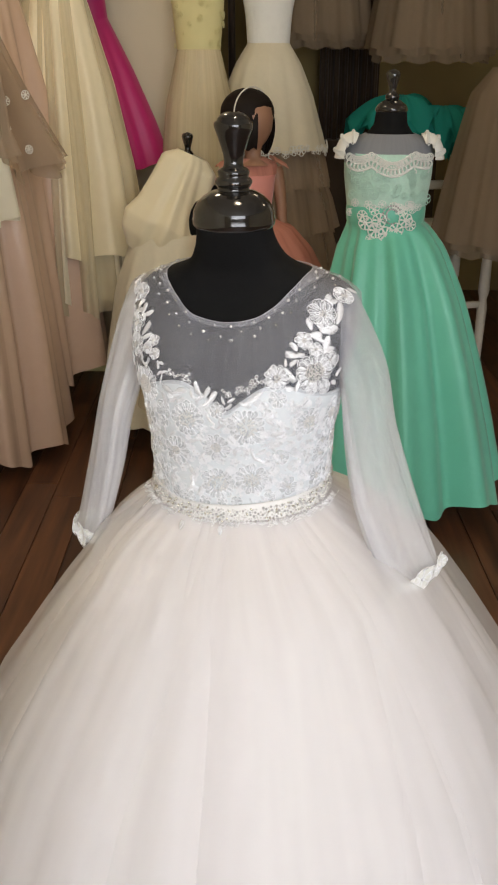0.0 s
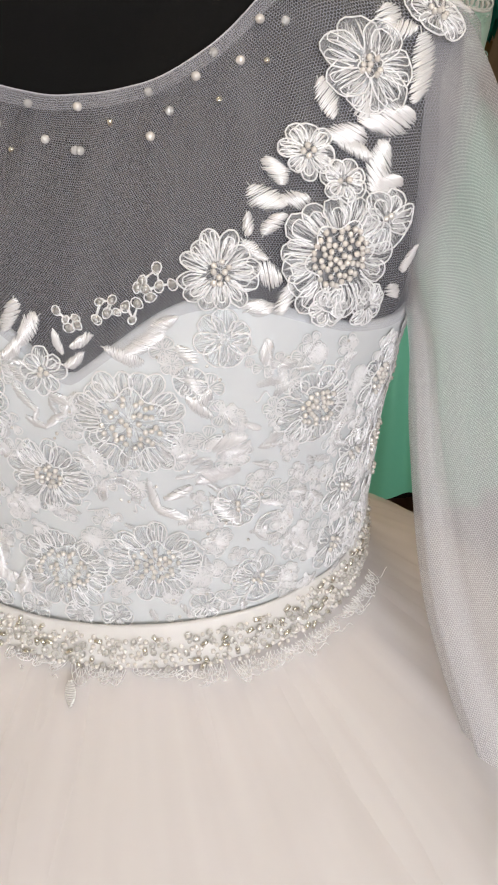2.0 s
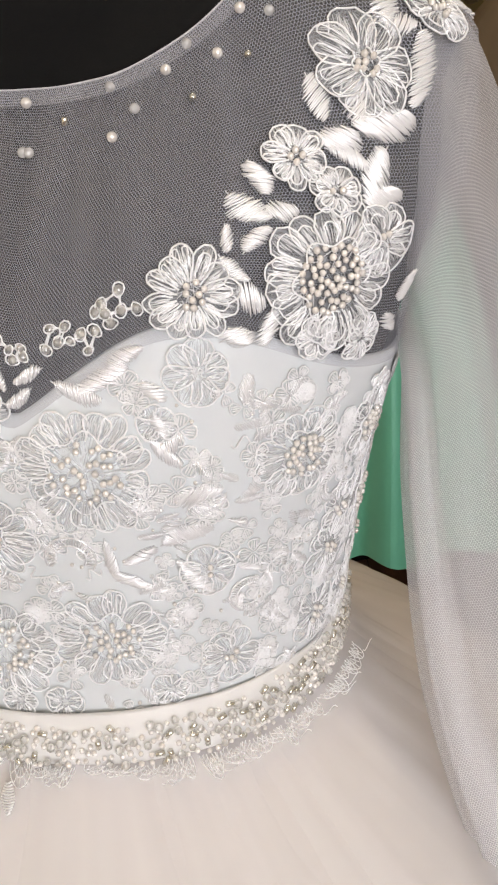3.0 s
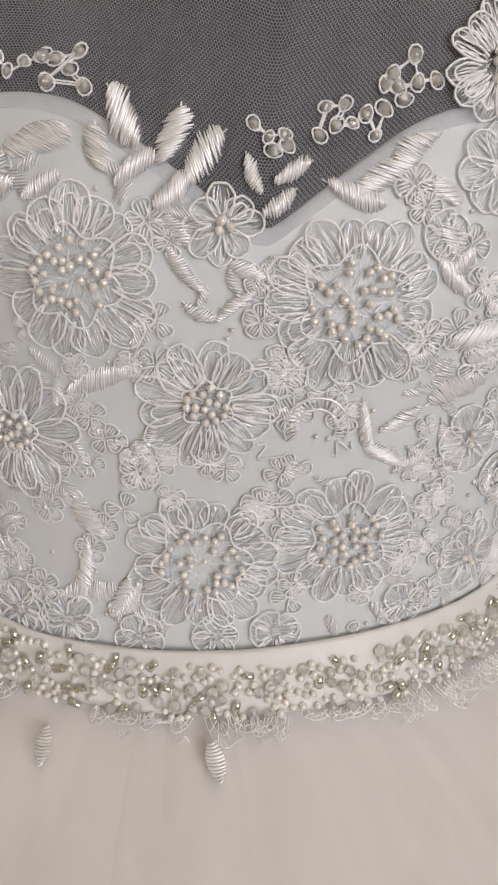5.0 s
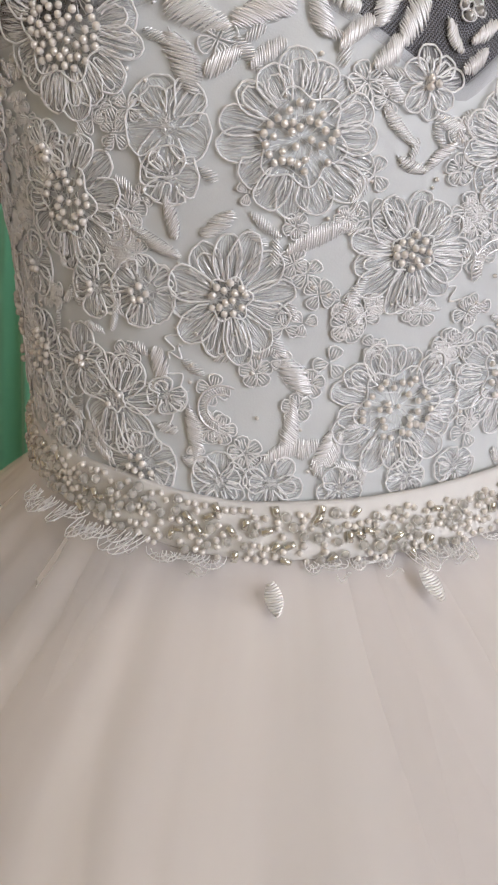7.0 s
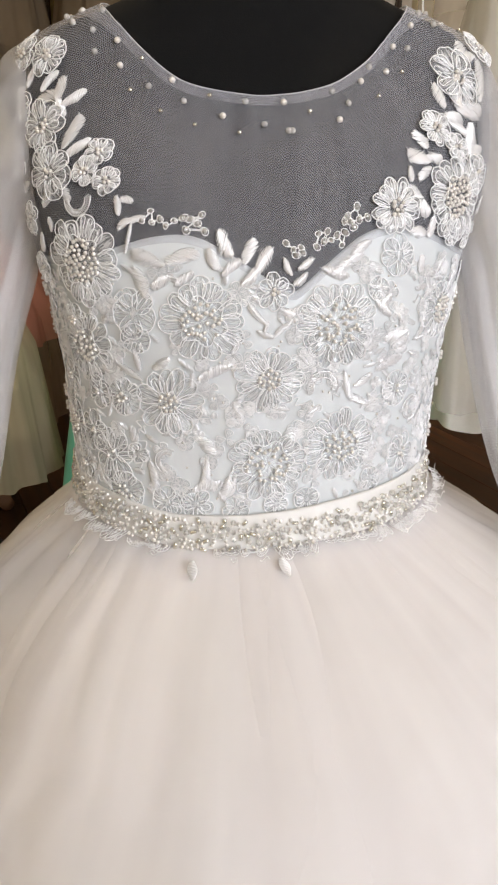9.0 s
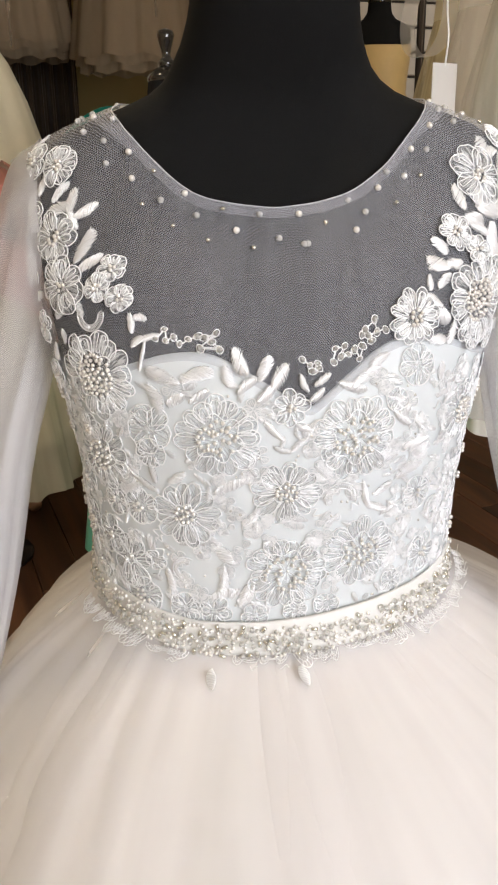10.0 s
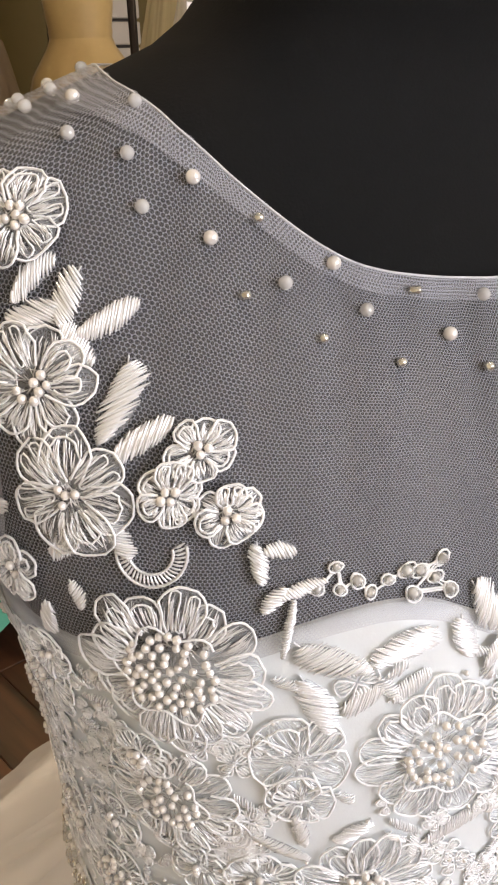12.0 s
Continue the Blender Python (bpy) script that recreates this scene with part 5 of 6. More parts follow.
# child mannequin with a dark wig, in pink
def child_mannequin(m):
    s = Soup()
    lathe(s, [(0.0005, 1.268), (0.04, 1.258), (0.066, 1.23), (0.072, 1.195), (0.066, 1.155), (0.05, 1.122), (0.035, 1.105), (0.028, 1.09), (0.028, 1.065), (0.04, 1.055), (0.06, 1.04)], 24, 0, (0, -0.016))
    loft(s, [(1.055, 0.05, 0.04, 0), (1.035, 0.088, 0.05, 0), (0.98, 0.08, 0.06, 0), (0.86, 0.06, 0.05, 0), (0.75, 0.085, 0.07, 0)], 28, nv=12)
    for side in (-1, 1):
        tube(s, smooth_path([(side * 0.088, 0, 1.025), (side * 0.105, -0.01, 0.93), (side * 0.112, -0.02, 0.83), (side * 0.115, -0.045, 0.72)], 12), [0.026, 0.026, 0.025, 0.024, 0.022, 0.021, 0.02, 0.019, 0.018, 0.017, 0.016, 0.016, 0.018], 10, caps=True)
        tube(s, [(side * 0.045, 0, 0.75), (side * 0.045, 0, 0.45), (side * 0.045, 0, 0.08), (side * 0.045, -0.03, 0.03), (side * 0.045, -0.08, 0.02)], (0.045, 0.036, 0.026, 0.028, 0.022), 10, caps=True)
    # wig: a full cap, and hair that falls to the shoulders round the back and sides
    ball(s, (-0.014, 0.010, 1.212), (0.096, 0.094, 0.082), 1, True)
    def hair(a, b):
        q = math.radians(-128 + 256 * a)
        z = 1.225 - 0.140 * b
        r = 0.088 + 0.016 * math.sin(b * math.pi * 0.8) + 0.005 * math.sin(31 * a) + 0.004 * math.sin(67 * a + 2)
        q -= radians(52)
        r *= 1 - 0.20 * b * b + 0.10 * b * math.sin(2.2 * a * math.pi)
        return (r * math.sin(q), 0.010 + r * math.cos(q), z + (0.016 * math.sin(19 * a) + 0.010 * math.sin(43 * a + 1)) * b)
    sheet(s, hair, 80, 12, slot=1)
    sheet(s, lambda a, b: (hair(a, b)[0] * 0.86, hair(a, b)[1] * 0.86, hair(a, b)[2]), 80, 12, slot=1, flip=True)
    tube(s, [(0.078 * math.cos(q), 0.058 * math.cos(q), 1.210 + 0.087 * math.sin(q)) for q in np.linspace(0.1, 3.04, 20).tolist()], 0.0028, 6, slot=2)
    ob = part("child_mannequin", s, [SKINTONE, WIG, WHITEPAINT])
    ob.matrix_basis = m
    return tagged(ob, "painted child mannequin with a dark wig and white hairband", "mannequin")


DOLL = pose(0.01, 3.32, 0, 0, 0, 14)
child_mannequin(DOLL)


def pink_dress(m):
    g = thing("pink_dress", "coral pink child dress with a tulle skirt on a mannequin", "dress", m=m)
    s = Soup()
    loft(s, [(1.035, 0.092, 0.055, 0), (1.0, 0.087, 0.066, 0), (0.93, 0.078, 0.066, 0), (0.86, 0.068, 0.060, 0)], 40, nv=10)
    part("bodice", s, PINK, g)
    s = Soup()
    loft(s, [(1.062, 0.052, 0.045, 0), (1.04, 0.094, 0.056, 0), (1.005, 0.091, 0.068, 0)], 40, 0.002, 16, nv=6)
    part("lace_collar", s, PINKNET, g, "sheer pink lace collar")
    for side in (-1, 1):
        s = Soup()
        sheet(s, lambda a, b: (side * (0.075 + 0.05 * b), 0.05 * math.sin(-1.4 + 2.8 * a), 1.052 - 0.03 * b + 0.014 * math.cos(-1.4 + 2.8 * a) + 0.004 * math.sin(20 * a)), 16, 4)
        part("cap_sleeve", s, PINKNET, g, "sheer pink cap sleeve")
    s = Soup()
    loft(s, [(0.885, 0.072, 0.0635, 0), (0.845, 0.071, 0.0635, 0)], 40, nv=3)
    part("sash", s, BURGUNDY, g, "dark burgundy ribbon sash")
    s = Soup()
    for k in range(40):
        q, r = rng.uniform(0, 6.28), rng.uniform(0.0, 0.032)
        c = Vector((-0.012 + r * math.cos(q), -0.072 - 0.012 * (1 - r / 0.04), 0.862 + 0.8 * r * math.sin(q)))
        e, w = Vector((math.cos(q), 0, math.sin(q))), Vector((-math.sin(q), 0, math.cos(q)))
        sheet(s, lambda a, b: tuple(c + e * (0.022 * b) + w * (0.014 * (2 * a - 1) * math.sin(math.pi * (0.15 + 0.7 * b))) + Vector((0, -0.008 * math.sin(math.pi * b), 0))), 4, 4)
    part("fabric_flower", s, ROSE, g, "large pink organza flower")
    for k, (sw, sd) in enumerate(((0.0, 0.3), (0.018, 2.0), (0.03, 4.0))):
        s = Soup()
        loft(s, [(0.85, 0.07, 0.062, 0), (0.82, 0.12 + sw, 0.11 + sw, 0), (0.74, 0.19 + sw, 0.18 + sw, 0), (0.64, 0.235 + sw, 0.225 + sw, 0), (0.575 - 0.01 * k, 0.25 + sw, 0.24 + sw, 0)], 140, 0.02, 13, sd, 0.85, nv=18)
        part("skirt_layer", s, PINK if k == 0 else PINKNET, g, "gathered coral pink tulle layer")
    return g


pink_dress(pose(0.01, 3.32, 0.0, 0, 0, 14))


# gowns on hangers along the rail
def hanging_gown(name, label, m, rows, mat, folds, count, seed, group="gowns on the rail", under=None, over=None, trim=None):
    """rows: (z, half width, half depth, shift) from the shoulders down; under, over: (hem, widen, material) layers."""
    g = thing(name, label, "dress", group, m)
    s = Soup()
    waist = rows[1][0]
    loft(s, rows[:3], 56, nv=10)
    part("bodice", s, trim or mat, g)
    s = Soup()
    loft(s, rows[2:], 150, folds, count, seed, rows[2][0], nv=34, sharp=0.7)
    part("skirt", s, mat, g)
    for k, lay in enumerate((under, over)):
        if lay:
            hem, wide, lm = lay
            s = Soup()
            last = rows[-1]
            loft(s, [rows[2]] + [(z, a + wide, b + wide, c) for z, a, b, c in rows[3:-1]] + [(hem, last[1] + wide, last[2] + wide, last[3])], 150, folds * 1.3, count + 4, seed + 2 + k, rows[2][0], nv=30)
            part("skirt_layer", s, lm, g, "sheer gathered tulle layer")
    s = Soup()
    z = rows[0][0]
    tube(s, [(-rows[0][1] * 0.9, 0, z - 0.02), (0, 0, z + 0.05), (rows[0][1] * 0.9, 0, z - 0.02)], 0.007, 8, caps=True)
    tube(s, smooth_path([(0, 0, z + 0.05), (0, 0, z + 0.10), (0.025, 0, z + 0.13), (0, 0, z + 0.155), (-0.022, 0, z + 0.135)], 14), 0.002, 6)
    part("hanger", s, DARKMETAL, g, "dark clothes hanger")
    return g


# rail on the west side, at the height of the hooks
s = Soup()
tube(s, [(-0.85, 2.3, 2.19), (-0.85, 3.99, 2.19)], 0.014, 12, caps=True)
rail = tagged(part("clothes_rail", s, DARKMETAL), "dark metal clothes rail along the wall", "clothes rail")
for y in (2.35, 3.95):
    s = Soup()
    tube(s, [(-1.6, y, 2.19), (-0.85, y, 2.19)], 0.010, 10, caps=True)
    part("bracket", s, DARKMETAL, rail)
hanging_gown("satin_gown", "long cream satin gown hanging over white tulle", pose(-0.70, 3.55, 0, 0, 0, 4), [(2.04, 0.17, 0.05, 0), (1.72, 0.12, 0.08, 0), (1.58, 0.115, 0.085, 0), (1.3, 0.19, 0.12, 0), (1.0, 0.245, 0.15, 0), (0.68, 0.285, 0.17, 0)], CREAM, 0.040, 8, 0.5, under=(0.50, -0.02, IVORY), over=(0.46, 0.0, CREAMNET))
hanging_gown("satin_dress", "magenta satin dress with a beaded waist, hanging", pose(-0.76, 3.86, 2.15, 0, -12, 0) @ pose(0, 0, -2.15, 0, 0, 15), [(2.02, 0.15, 0.05, 0), (1.75, 0.10, 0.06, 0), (1.50, 0.070, 0.055, 0), (1.3, 0.12, 0.08, 0), (1.1, 0.16, 0.10, 0), (0.93, 0.185, 0.11, 0)], MAGENTA, 0.012, 6, 1.2)
champagne = hanging_gown("champagne_gown", "champagne satin gown with embroidered tulle overlay, hanging", pose(-0.97, 3.05, 0, 0, 0, 40), [(2.04, 0.17, 0.05, 0), (1.75, 0.12, 0.08, 0), (1.62, 0.12, 0.09, 0), (1.3, 0.19, 0.14, 0), (0.9, 0.24, 0.18, 0), (0.5, 0.27, 0.21, 0), (0.06, 0.30, 0.23, 0)], CHAMPAGNE, 0.070, 7, 2.5, over=(1.05, 0.045, BEIGENET))
hanging_gown("champagne_gown", "champagne satin gown with a smooth full skirt, hanging", pose(-0.93, 3.42, 0, 0, 0, 20), [(2.04, 0.17, 0.05, 0), (1.75, 0.12, 0.08, 0), (1.62, 0.12, 0.09, 0), (1.3, 0.19, 0.14, 0), (0.9, 0.26, 0.18, 0), (0.5, 0.31, 0.21, 0), (0.22, 0.33, 0.23, 0)], CHAMPAGNE, 0.070, 7, 4.5)
hanging_gown("ruffle_dress", "white ruffled organza top hanging among champagne gowns", pose(-0.78, 2.62, 0, 0, 0, 50), [(2.04, 0.13, 0.05, 0), (1.8, 0.09, 0.06, 0), (1.66, 0.08, 0.06, 0), (1.45, 0.07, 0.06, 0), (1.20, 0.075, 0.07, 0), (0.96, 0.10, 0.09, 0)], IVORY, 0.03, 5, 3.3, over=(1.13, 0.02, BEIGENET))
for d in range(9):
    s = Soup()
    q = rng.uniform(-0.6, 0.9)
    c = Vector((-0.97 + 0.30 * math.sin(q + 0.4), 3.05 - 0.245 * math.cos(q), rng.uniform(1.06, 1.36)))
    lace_blob(s, c, (math.sin(q + 0.4), -1, 0.1), 0.013, 7)
    o = part("embroidered_flower", s, LACE, champagne)
    o.matrix_parent_inverse = champagne.matrix_basis.inverted()

# cream satin child dress and a lace dress beside it, on a low stand
g = thing("draped_satin_dress", "cream satin one-shoulder child dress on a small form", "dress", m=pose(-0.29, 3.32, 0, 0, 0, 10))
s = Soup()
loft(s, [(1.085, 0.055, 0.045, 0), (1.05, 0.105, 0.065, 0), (0.97, 0.115, 0.08, 0), (0.88, 0.13, 0.10, 0), (0.82, 0.16, 0.12, 0), (0.76, 0.15, 0.11, 0), (0.70, 0.10, 0.08, 0)], 110, 0.020, 5, 1.1, 1.10, nv=40, sharp=0.6)
dr = part("draped_body", s, CREAM, g, "softly draped cream satin")
dr.matrix_basis = pose(0.02, 0, 0.92, 0, 24, 0) @ pose(0, 0, -0.92)
s = Soup()
loft(s, [(0.80, 0.14, 0.11, 0), (0.6, 0.21, 0.18, 0), (0.35, 0.25, 0.22, 0), (0.10, 0.28, 0.25, 0)], 110, 0.02, 11, 0.2, 0.8, nv=20)
part("skirt", s, IVORY, g, "ivory tulle skirt")
form2 = copy_thing(form, pose(-0.22, 3.34, -0.22, 0, 0, 10))
tagged(form2, "small black dress form with finial, under a satin dress")
g = thing("lace_dress", "white lace child dress with ruffled tulle skirt", "dress", m=pose(-0.095, 2.98, 0, 0, 0, 0))
s = Soup()
loft(s, [(0.95, 0.030, 0.03, 0), (0.88, 0.045, 0.04, 0), (0.70, 0.085, 0.075, 0)], 48, nv=8)
part("bodice", s, LACE, g, "white lace bodice")
s = Soup()
for k in range(20):
    q = 6.28 * k / 20
    lace_blob(s, (0.034 * math.sin(q), -0.034 * math.cos(q), 0.95 + rng.uniform(-0.012, 0.012)), (math.sin(q), -math.cos(q), 0.3), 0.014, 5)
part("lace_trim", s, LACE, g, "floral lace trim")
for k in range(3):
    s = Soup()
    loft(s, [(0.76, 0.075, 0.06, 0), (0.70, 0.13 + 0.03 * k, 0.12 + 0.03 * k, 0), (0.60, 0.18 + 0.03 * k, 0.16 + 0.03 * k, 0), (0.50 - 0.12 * k, 0.23 + 0.03 * k, 0.21 + 0.03 * k, 0)], 120, 0.02, 15, 1.0 + k, 0.76, nv=12)
    part("ruffle", s, CREAMNET if k else IVORY, g, "gathered ivory tulle ruffle")
s = Soup()
lathe(s, [(0.001, 0.9), (0.018, 0.9), (0.018, 0.6), (0.018, 0.03), (0.12, 0.015), (0.12, 0.0), (0.001, 0.0)], 16)
st = part("dress_stand", s, DARKMETAL)
st.matrix_basis = pose(-0.095, 2.98, 0)
tagged(st, "dark metal stand under a lace dress", "stand")

# ivory lace party dress on its pole, over tiered tulle
g = thing("lace_party_dress", "ivory lace party dress on a dark pole over tiered tulle", "dress", m=pose(0.08, 3.98, 0, 0, 0, 0))
s = Soup()
loft(s, [(1.78, 0.12, 0.06, 0), (1.7, 0.125, 0.08, 0), (1.55, 0.095, 0.075, 0), (1.42, 0.085, 0.07, 0)], 60, nv=12)
part("bodice", s, LACE, g, "ivory lace bodice")
s = Soup()
loft(s, [(1.44, 0.085, 0.07, 0), (1.36, 0.135, 0.12, 0), (1.24, 0.185, 0.16, 0), (1.03, 0.245, 0.21, 0)], 140, 0.012, 8, 0.6, 1.44, nv=22)
part("skirt", s, IVORY, g, "flared ivory lace skirt")
s = Soup()
for k in range(46):
    q = 6.28 * k / 46
    lace_blob(s, (0.253 * math.sin(q), -0.218 * math.cos(q), 1.027 + rng.uniform(-0.01, 0.02)), (math.sin(q), -math.cos(q), 0.2), rng.uniform(0.012, 0.022), 5)
part("lace_hem", s, LACE, g, "scalloped lace hem")
for k, (z0, z1, r0, r1) in enumerate(((1.12, 0.88, 0.20, 0.27), (0.95, 0.70, 0.23, 0.31), (0.78, 0.45, 0.26, 0.33), (0.55, 0.12, 0.28, 0.34))):
    s = Soup()
    loft(s, [(z0, r0, r0 * 0.85, 0), ((z0 + z1) / 2, (r0 + r1) / 2 + 0.01, (r0 + r1) * 0.43, 0), (z1, r1, r1 * 0.85, 0)], 150, 0.02, 12, 1.7 * k, z0, nv=10)
    part("tier", s, BEIGENET, g, "sheer champagne tulle tier")
s = Soup()
lathe(s, [(0.2, 0.0), (0.2, 0.015), (0.03, 0.03), (0.016, 0.05), (0.016, 2.3), (0.001, 2.305)], 16)
po = part("display_pole", s, DARKMETAL)
po.matrix_basis = pose(-0.075, 4.26, 0)
tagged(po, "dark upright display pole with a round foot", "pole")

# embroidered cream tulle gown against the wall
g = thing("embroidered_gown", "cream tulle gown with gold embroidered bodice", "dress", m=pose(-0.20, 3.86, 0))
s = Soup()
loft(s, [(1.75, 0.10, 0.06, 0), (1.6, 0.105, 0.08, 0), (1.40, 0.085, 0.07, 0)], 48, nv=8)
part("bodice", s, YELLOW, g, "pale gold bodice")
for k in range(26):
    q = rng.uniform(-1.4, 1.4)
    z = rng.uniform(1.40, 1.62)
    s = Soup()
    lace_blob(s, (0.102 * math.sin(q), -0.08 * math.cos(q), z), (math.sin(q), -math.cos(q), 0), rng.uniform(0.008, 0.013), 6)
    part("embroidered_flower", s, YELLOW, g)

for k in range(2):
    s = Soup()
    loft(s, [(1.42, 0.085, 0.07, 0), (1.2, 0.12 + 0.02 * k, 0.09 + 0.02 * k, 0), (0.8, 0.16 + 0.02 * k, 0.10 + 0.02 * k, 0), (0.1, 0.19 + 0.02 * k, 0.12 + 0.02 * k, 0)], 100, 0.012, 9, k, 1.4, nv=20)
    part("skirt_layer", s, CREAM if k == 0 else CREAMNET, g, "soft cream tulle layer")

# dark curtain at the back
s = Soup()
def curtain(a, b):
    return (0.40 + 0.34 * a, 5.42 + 0.03 * math.sin(40 * a) + 0.012 * math.sin(97 * a), 2.75 - 2.73 * b)
sheet(s, curtain, 80, 12)
sheet(s, lambda a, b: tuple(np.array(curtain(a, b)) + (0, 0.012, 0)), 80, 12, flip=True)
tagged(part("curtain", s, BROWN), "dark brown floor-length curtain at the back wall", "curtain")
s = Soup()
tube(s, [(0.3, 5.42, 2.76), (0.85, 5.42, 2.76)], 0.012, 10, caps=True)
tagged(part("curtain_rod", s, DARKMETAL), "dark metal curtain rod", "curtain rod")
# long dark picture rail or shelf edge behind the forms
s = Soup()
box(s, 0.30, 5.30, 0.90, 1.1, 5.58, 0.94, 0, 0.004)
box(s, 0.32, 5.32, 0.02, 1.08, 5.57, 0.90, 0, 0.004)
tagged(part("low_cabinet", s, BROWN, smooth=False), "dark brown low cabinet against the back wall", "cabinet")

# white chair with turquoise tulle piled on it
g = thing("white_chair", "white lacquered chair with turned legs holding turquoise tulle", "chair", m=pose(0.90, 4.22, 0, 0, 0, 12))
for x in (-0.17, 0.17):
    for y in (-0.17, 0.17):
        s = Soup()
        h = 1.15 if y > 0 else 0.62
        lathe(s, [(0.001, 0), (0.018, 0.0), (0.02, 0.1), (0.024, 0.3), (0.018, 0.34), (0.026, 0.38), (0.022, h - 0.05), (0.018, h), (0.001, h)], 12, 0, (x, y))
        part("leg", s, WHITEPAINT, g)
s = Soup()
box(s, -0.2, -0.2, 0.62, 0.2, 0.2, 0.66, 0, 0.008)
part("seat", s, WHITEPAINT, g, smooth=False)
for z in (0.80, 0.95, 1.10):
    s = Soup()
    box(s, -0.16, 0.155, z, 0.16, 0.185, z + 0.04, 0, 0.006)
    part("rail", s, WHITEPAINT, g, smooth=False)
s = Soup()
box(s, -0.17, -0.18, 0.30, 0.17, -0.16, 0.33, 0, 0.004)
part("stretcher", s, WHITEPAINT, g, smooth=False)


g = thing("tulle_pile", "heap of turquoise tulle draped over a white chair", "fabric", m=pose(0.90, 4.22, 0))
for k in range(9):
    s = Soup()
    cx, cz, a0 = rng.uniform(-0.24, 0.26), 1.14 + rng.uniform(-0.03, 0.1), rng.uniform(0, 6)
    def flounce(a, b):
        q = 2 * math.pi * a
        r = 0.02 + (0.13 + 0.05 * math.sin(3 * q + a0)) * b
        return (cx + 1.2 * r * math.cos(q), 0.05 + 0.8 * r * math.sin(q), cz + 0.04 * math.sin(15 * q + a0) * b + 0.02 * math.sin(23 * q) * b - 0.13 * b * b)
    sheet(s, flounce, 60, 8, scale=(0.8, 0.2))
    part("flounce", s, TURQ, g)

# pale tulle skirts on the right-hand side, colour darkened for the dim back
for (x, y, top, hem, r, mat, sd) in ((1.08, 3.85, 1.35, 0.62, 0.24, SHADENET, 0.2), (0.86, 4.55, 2.2, 1.36, 0.26, SHADENET, 2.2), (0.32, 4.75, 2.1, 1.42, 0.24, SHADENET, 4.0)):
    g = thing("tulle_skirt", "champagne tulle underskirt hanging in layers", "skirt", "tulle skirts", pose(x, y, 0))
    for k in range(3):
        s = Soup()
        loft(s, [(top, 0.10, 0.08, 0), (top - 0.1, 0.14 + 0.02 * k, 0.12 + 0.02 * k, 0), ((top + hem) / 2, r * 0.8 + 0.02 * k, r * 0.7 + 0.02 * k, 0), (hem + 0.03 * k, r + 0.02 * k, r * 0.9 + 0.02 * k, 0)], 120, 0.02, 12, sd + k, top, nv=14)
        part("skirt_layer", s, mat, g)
    s = Soup()
    tube(s, smooth_path([(0, 0, top - 0.02), (0, 0, top + 0.08), (0.02, 0, top + 0.11), (0, 0, 2.78 if top > 2 else top + 0.14)], 12), 0.003, 6)
    part("hook", s, DARKMETAL, g)

# slatted display wall and what hangs on it, to the right of the gown
s = Soup()
for k in range(22):
    box(s, 1.74, 4.30, 0.25 + 0.1 * k, 2.15, 4.33, 0.338 + 0.1 * k, 0, 0.004)
box(s, 1.74, 4.33, 0.0, 2.15, 4.36, 2.5, 1)
sl = tagged(part("slat_wall", s, [SLAT, GROOVE], smooth=False), "pale slatted display panel with dark grooves", "display panel", kind="structure")

s = Soup()
box(s, 1.44, 3.76, 0, 1.88, 4.20, 0.34, 0, 0.006)
tagged(part("plinth", s, WHITEPAINT, smooth=False), "white square display plinth under a form", "plinth")
f3 = copy_thing(form, pose(1.66, 3.98, 0.34, 0, 0, -25))
tagged(f3, "small black dress form with finial, in a lamp-tinted cream dress")
# cream dress whose satin colour carries the warm, dim lamp light
g = thing("gold_dress", "cream satin strapless child dress, coloured as under warm lamps, on a black form", "dress", m=pose(1.66, 3.98, 0.34, 0, 0, -25))
s = Soup()
loft(s, [(1.10, 0.128, 0.085, 0), (1.04, 0.126, 0.098, 0), (0.92, 0.11, 0.094, 0), (0.8, 0.19, 0.17, 0), (0.5, 0.28, 0.25, 0), (0.1, 0.33, 0.3, 0)], 120, 0.02, 9, 0.4, 0.9, nv=30)
part("body", s, LAMPLIT_CREAM, g, "cream satin bodice and skirt with warm lamp tint in the colour")
s = Soup()
loft(s, [(0.955, 0.117, 0.1, 0), (0.925, 0.114, 0.099, 0)], 48, nv=3)
part("sash", s, LAMPLIT_CREAM, g)
# white gowns in garment net on a nearer rail
s = Soup()
tube(s, [(1.02, 2.0, 1.95), (1.55, 3.5, 1.95)], 0.014, 12, caps=True)
r2 = tagged(part("clothes_rail", s, DARKMETAL), "dark metal free-standing clothes rail", "clothes rail")
for x, y in ((1.03, 2.03), (1.54, 3.47)):
    s = Soup()
    lathe(s, [(0.16, 0), (0.16, 0.012), (0.02, 0.02), (0.014, 0.04), (0.014, 1.95), (0.001, 1.955)], 14, 0, (x, y))
    part("post", s, DARKMETAL, r2)
for k, (x, y, rz, hem, mat, over) in enumerate(((1.17, 2.40, 70, 0.45, LACE, VEIL), (1.25, 2.66, 72, 0.40, LINING, VEIL), (1.34, 2.92, 68, 0.5, IVORY, CREAMNET))):
    hanging_gown("white_gown", ("white lace gown hanging in sheer net", "plain white satin gown hanging on the rail", "ivory gown with tulle skirt hanging on the rail")[k], pose(x, y, 0, 0, 0, rz), [(1.79, 0.17, 0.05, 0), (1.55, 0.12, 0.07, 0), (1.42, 0.12, 0.08, 0), (1.2, 0.16, 0.10, 0), (0.8, 0.20, 0.12, 0), (hem, 0.23, 0.14, 0)], mat, 0.02, 8, 1.1 * k, "gowns on the standing rail", over=(hem + 0.05, 0.03, over))
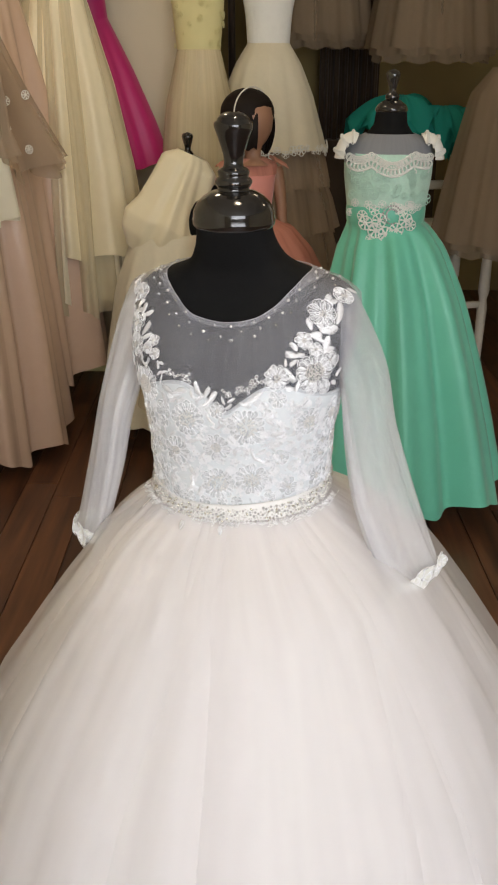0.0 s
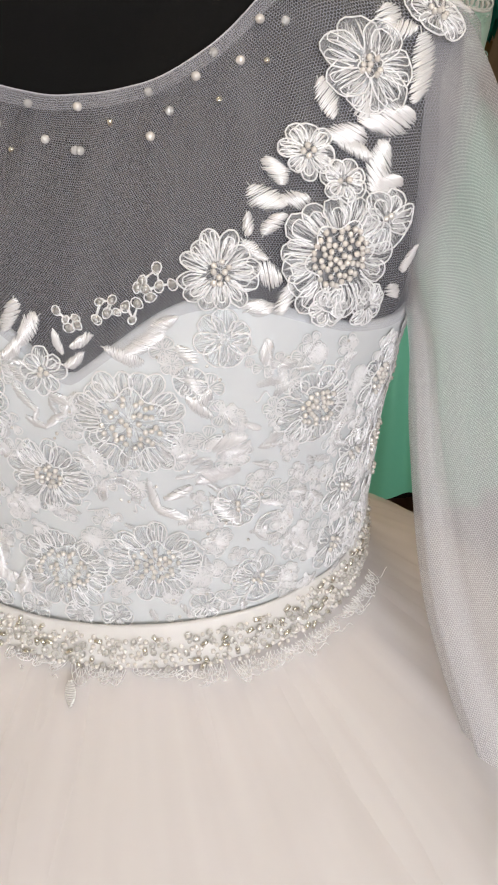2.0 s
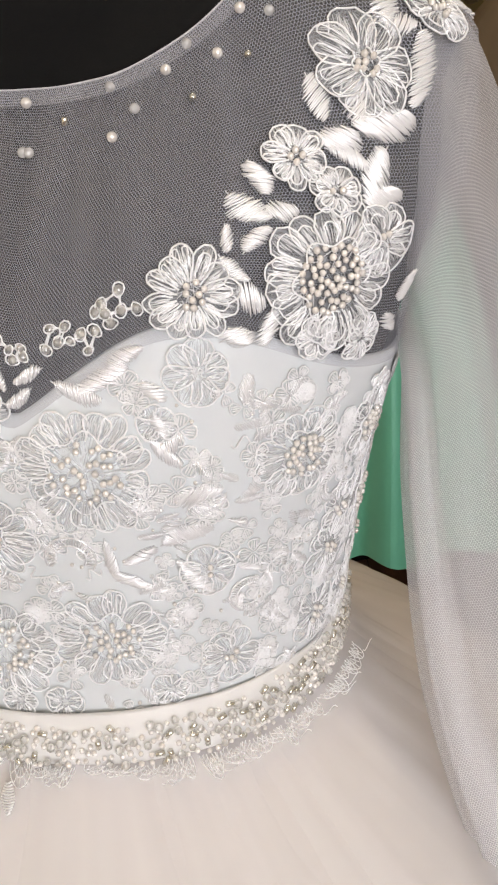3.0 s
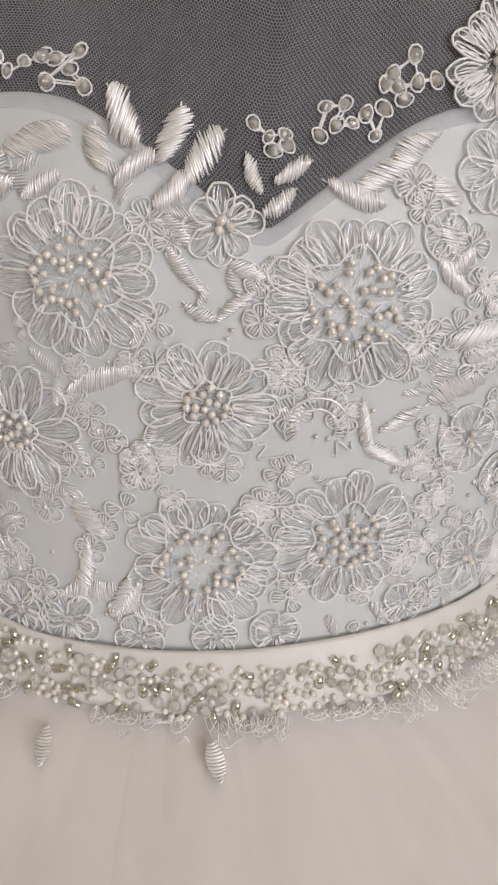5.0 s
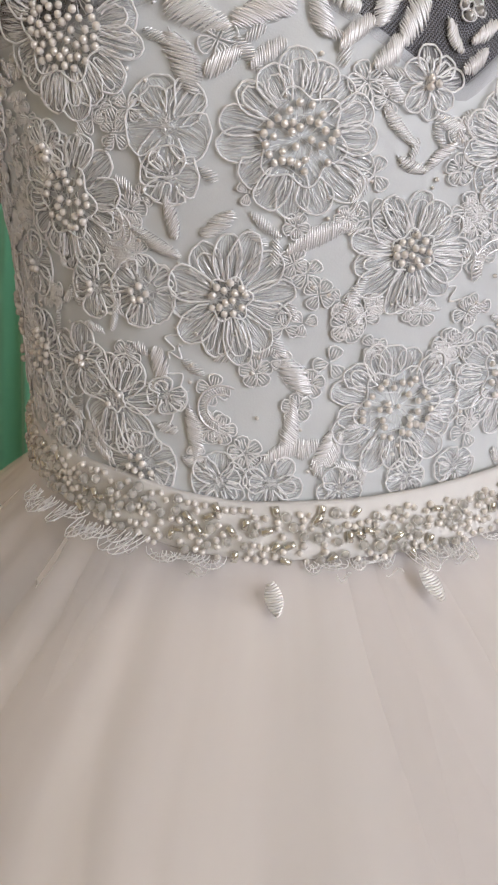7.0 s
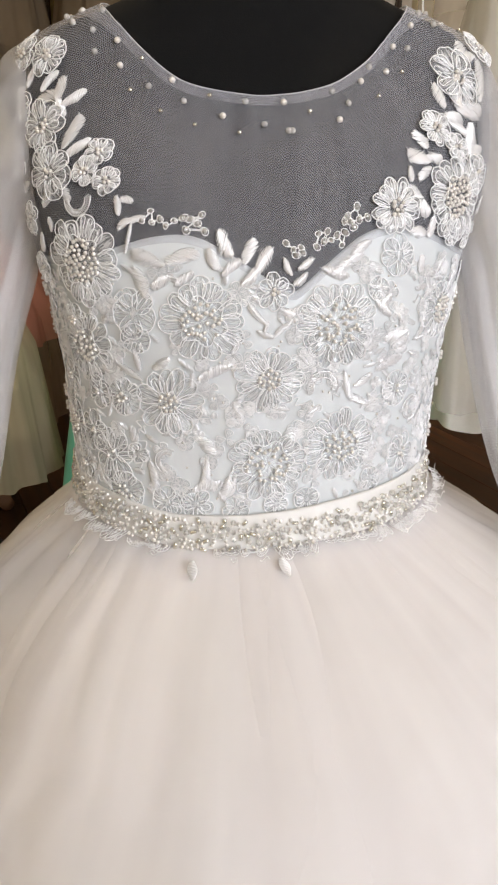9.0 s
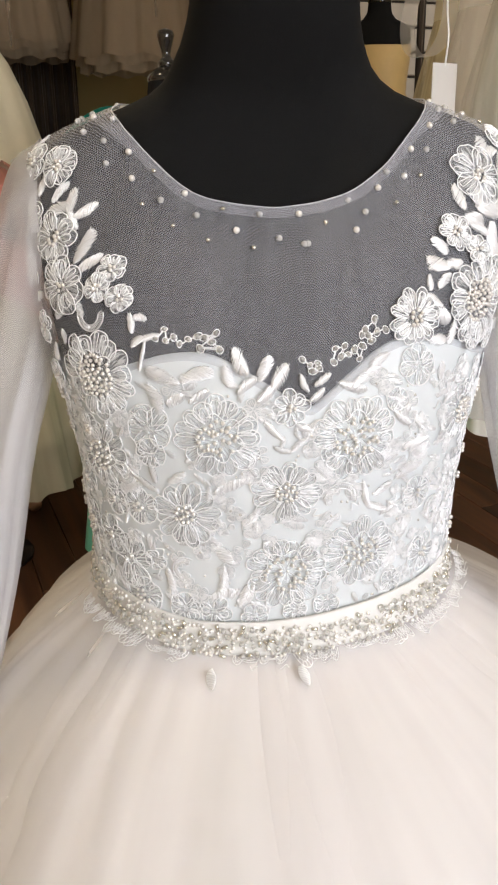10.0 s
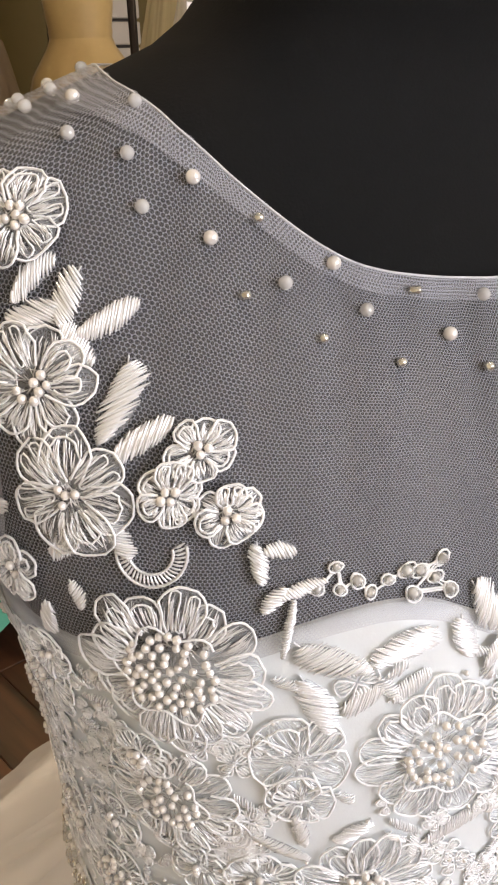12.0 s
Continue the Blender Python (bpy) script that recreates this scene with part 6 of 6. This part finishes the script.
# looped white ribbon and card tag
g = thing("swing_tag", "blank white card tag on a twisted white cord", "tag", m=pose(0.925, 2.36, 0, 0, 0, 20))
s = Soup()
box(s, -0.042, -0.0008, 1.165, 0.042, 0.0008, 1.275, 0, 0.0003)
card = part("card", s, PAPER, g, smooth=False)
s = Soup()
tube(s, smooth_path([(0.0, 0, 1.27), (0.006, 0, 1.33), (-0.004, 0.0, 1.40), (0.012, 0.0, 1.52), (0.06, 0.03, 1.72), (0.10, 0.04, 1.94)], 24), 0.0022, 6)
part("cord", s, CORD, g)
g = thing("ribbon_loop", "loop of sheer white organza ribbon hanging from the rail", "ribbon", m=pose(0.93, 2.42, 0, 0, 0, 10))
s = Soup()
def loop(a, b):
    q = 2 * math.pi * a
    return (-0.01 + 0.055 * math.cos(q) * (1 + 0.3 * math.sin(q)) + 0.02 * math.sin(q), 0.05 * (b - 0.5) + 0.02 * math.sin(2 * q), 1.40 + 0.11 * math.sin(q))
sheet(s, loop, 48, 4, scale=(0.5, 0.05))
part("ribbon", s, VEIL, g)
s = Soup()
tube(s, [(-0.01, 0, 1.50), (0.05, 0.02, 1.74), (0.10, 0.03, 1.94)], 0.003, 6)
part("cord", s, CORD, g)

# recessed ceiling lamps
for lx, ly in ((-0.6, 2.6), (0.9, 3.4), (0.2, 0.9), (2.2, 2.6)):
    g = thing("ceiling_lamp", "square recessed ceiling lamp with warm diffuser", "lamp", "ceiling lamps", pose(lx, ly, 0))
    s = Soup()
    for b in ((-0.14, -0.14, 2.765, 0.14, -0.115, 2.799), (-0.14, 0.115, 2.765, 0.14, 0.14, 2.799), (-0.14, -0.115, 2.765, -0.115, 0.115, 2.799), (0.115, -0.115, 2.765, 0.14, 0.115, 2.799)):
        box(s, *b)
    part("frame", s, WHITEPAINT, g, smooth=False)
    s = Soup()
    box(s, -0.115, -0.115, 2.785, 0.115, 0.115, 2.797)
    part("diffuser", s, LAMPGLOW, g, smooth=False)

# ---- floor planks, each its own board ----
plank_mesh = {}
for row in range(44):
    x0 = -1.6 + 0.115 * row
    y, first = -2.47, 0.3 + 0.1 * (row * 5 % 9)
    while y < 5.3 and x0 + 0.115 < 3.46:
        L = round(min(first or (0.9, 1.2)[(row * 7 + int(y * 10)) % 2], 5.6 - y), 2)
        first = 0
        if L not in plank_mesh:
            s = Soup()
            box(s, 0.001, 0.001, -0.012, 0.114, L - 0.001, 0.0, 0, 0.0015)
            o = part("plank", s, FLOORWOOD, smooth=False)
            plank_mesh[L] = o.data
            bpy.data.objects.remove(o)
        o = new("plank", plank_mesh[L])
        o.parent = floor
        o.location = (x0, y, 0)
        y += L
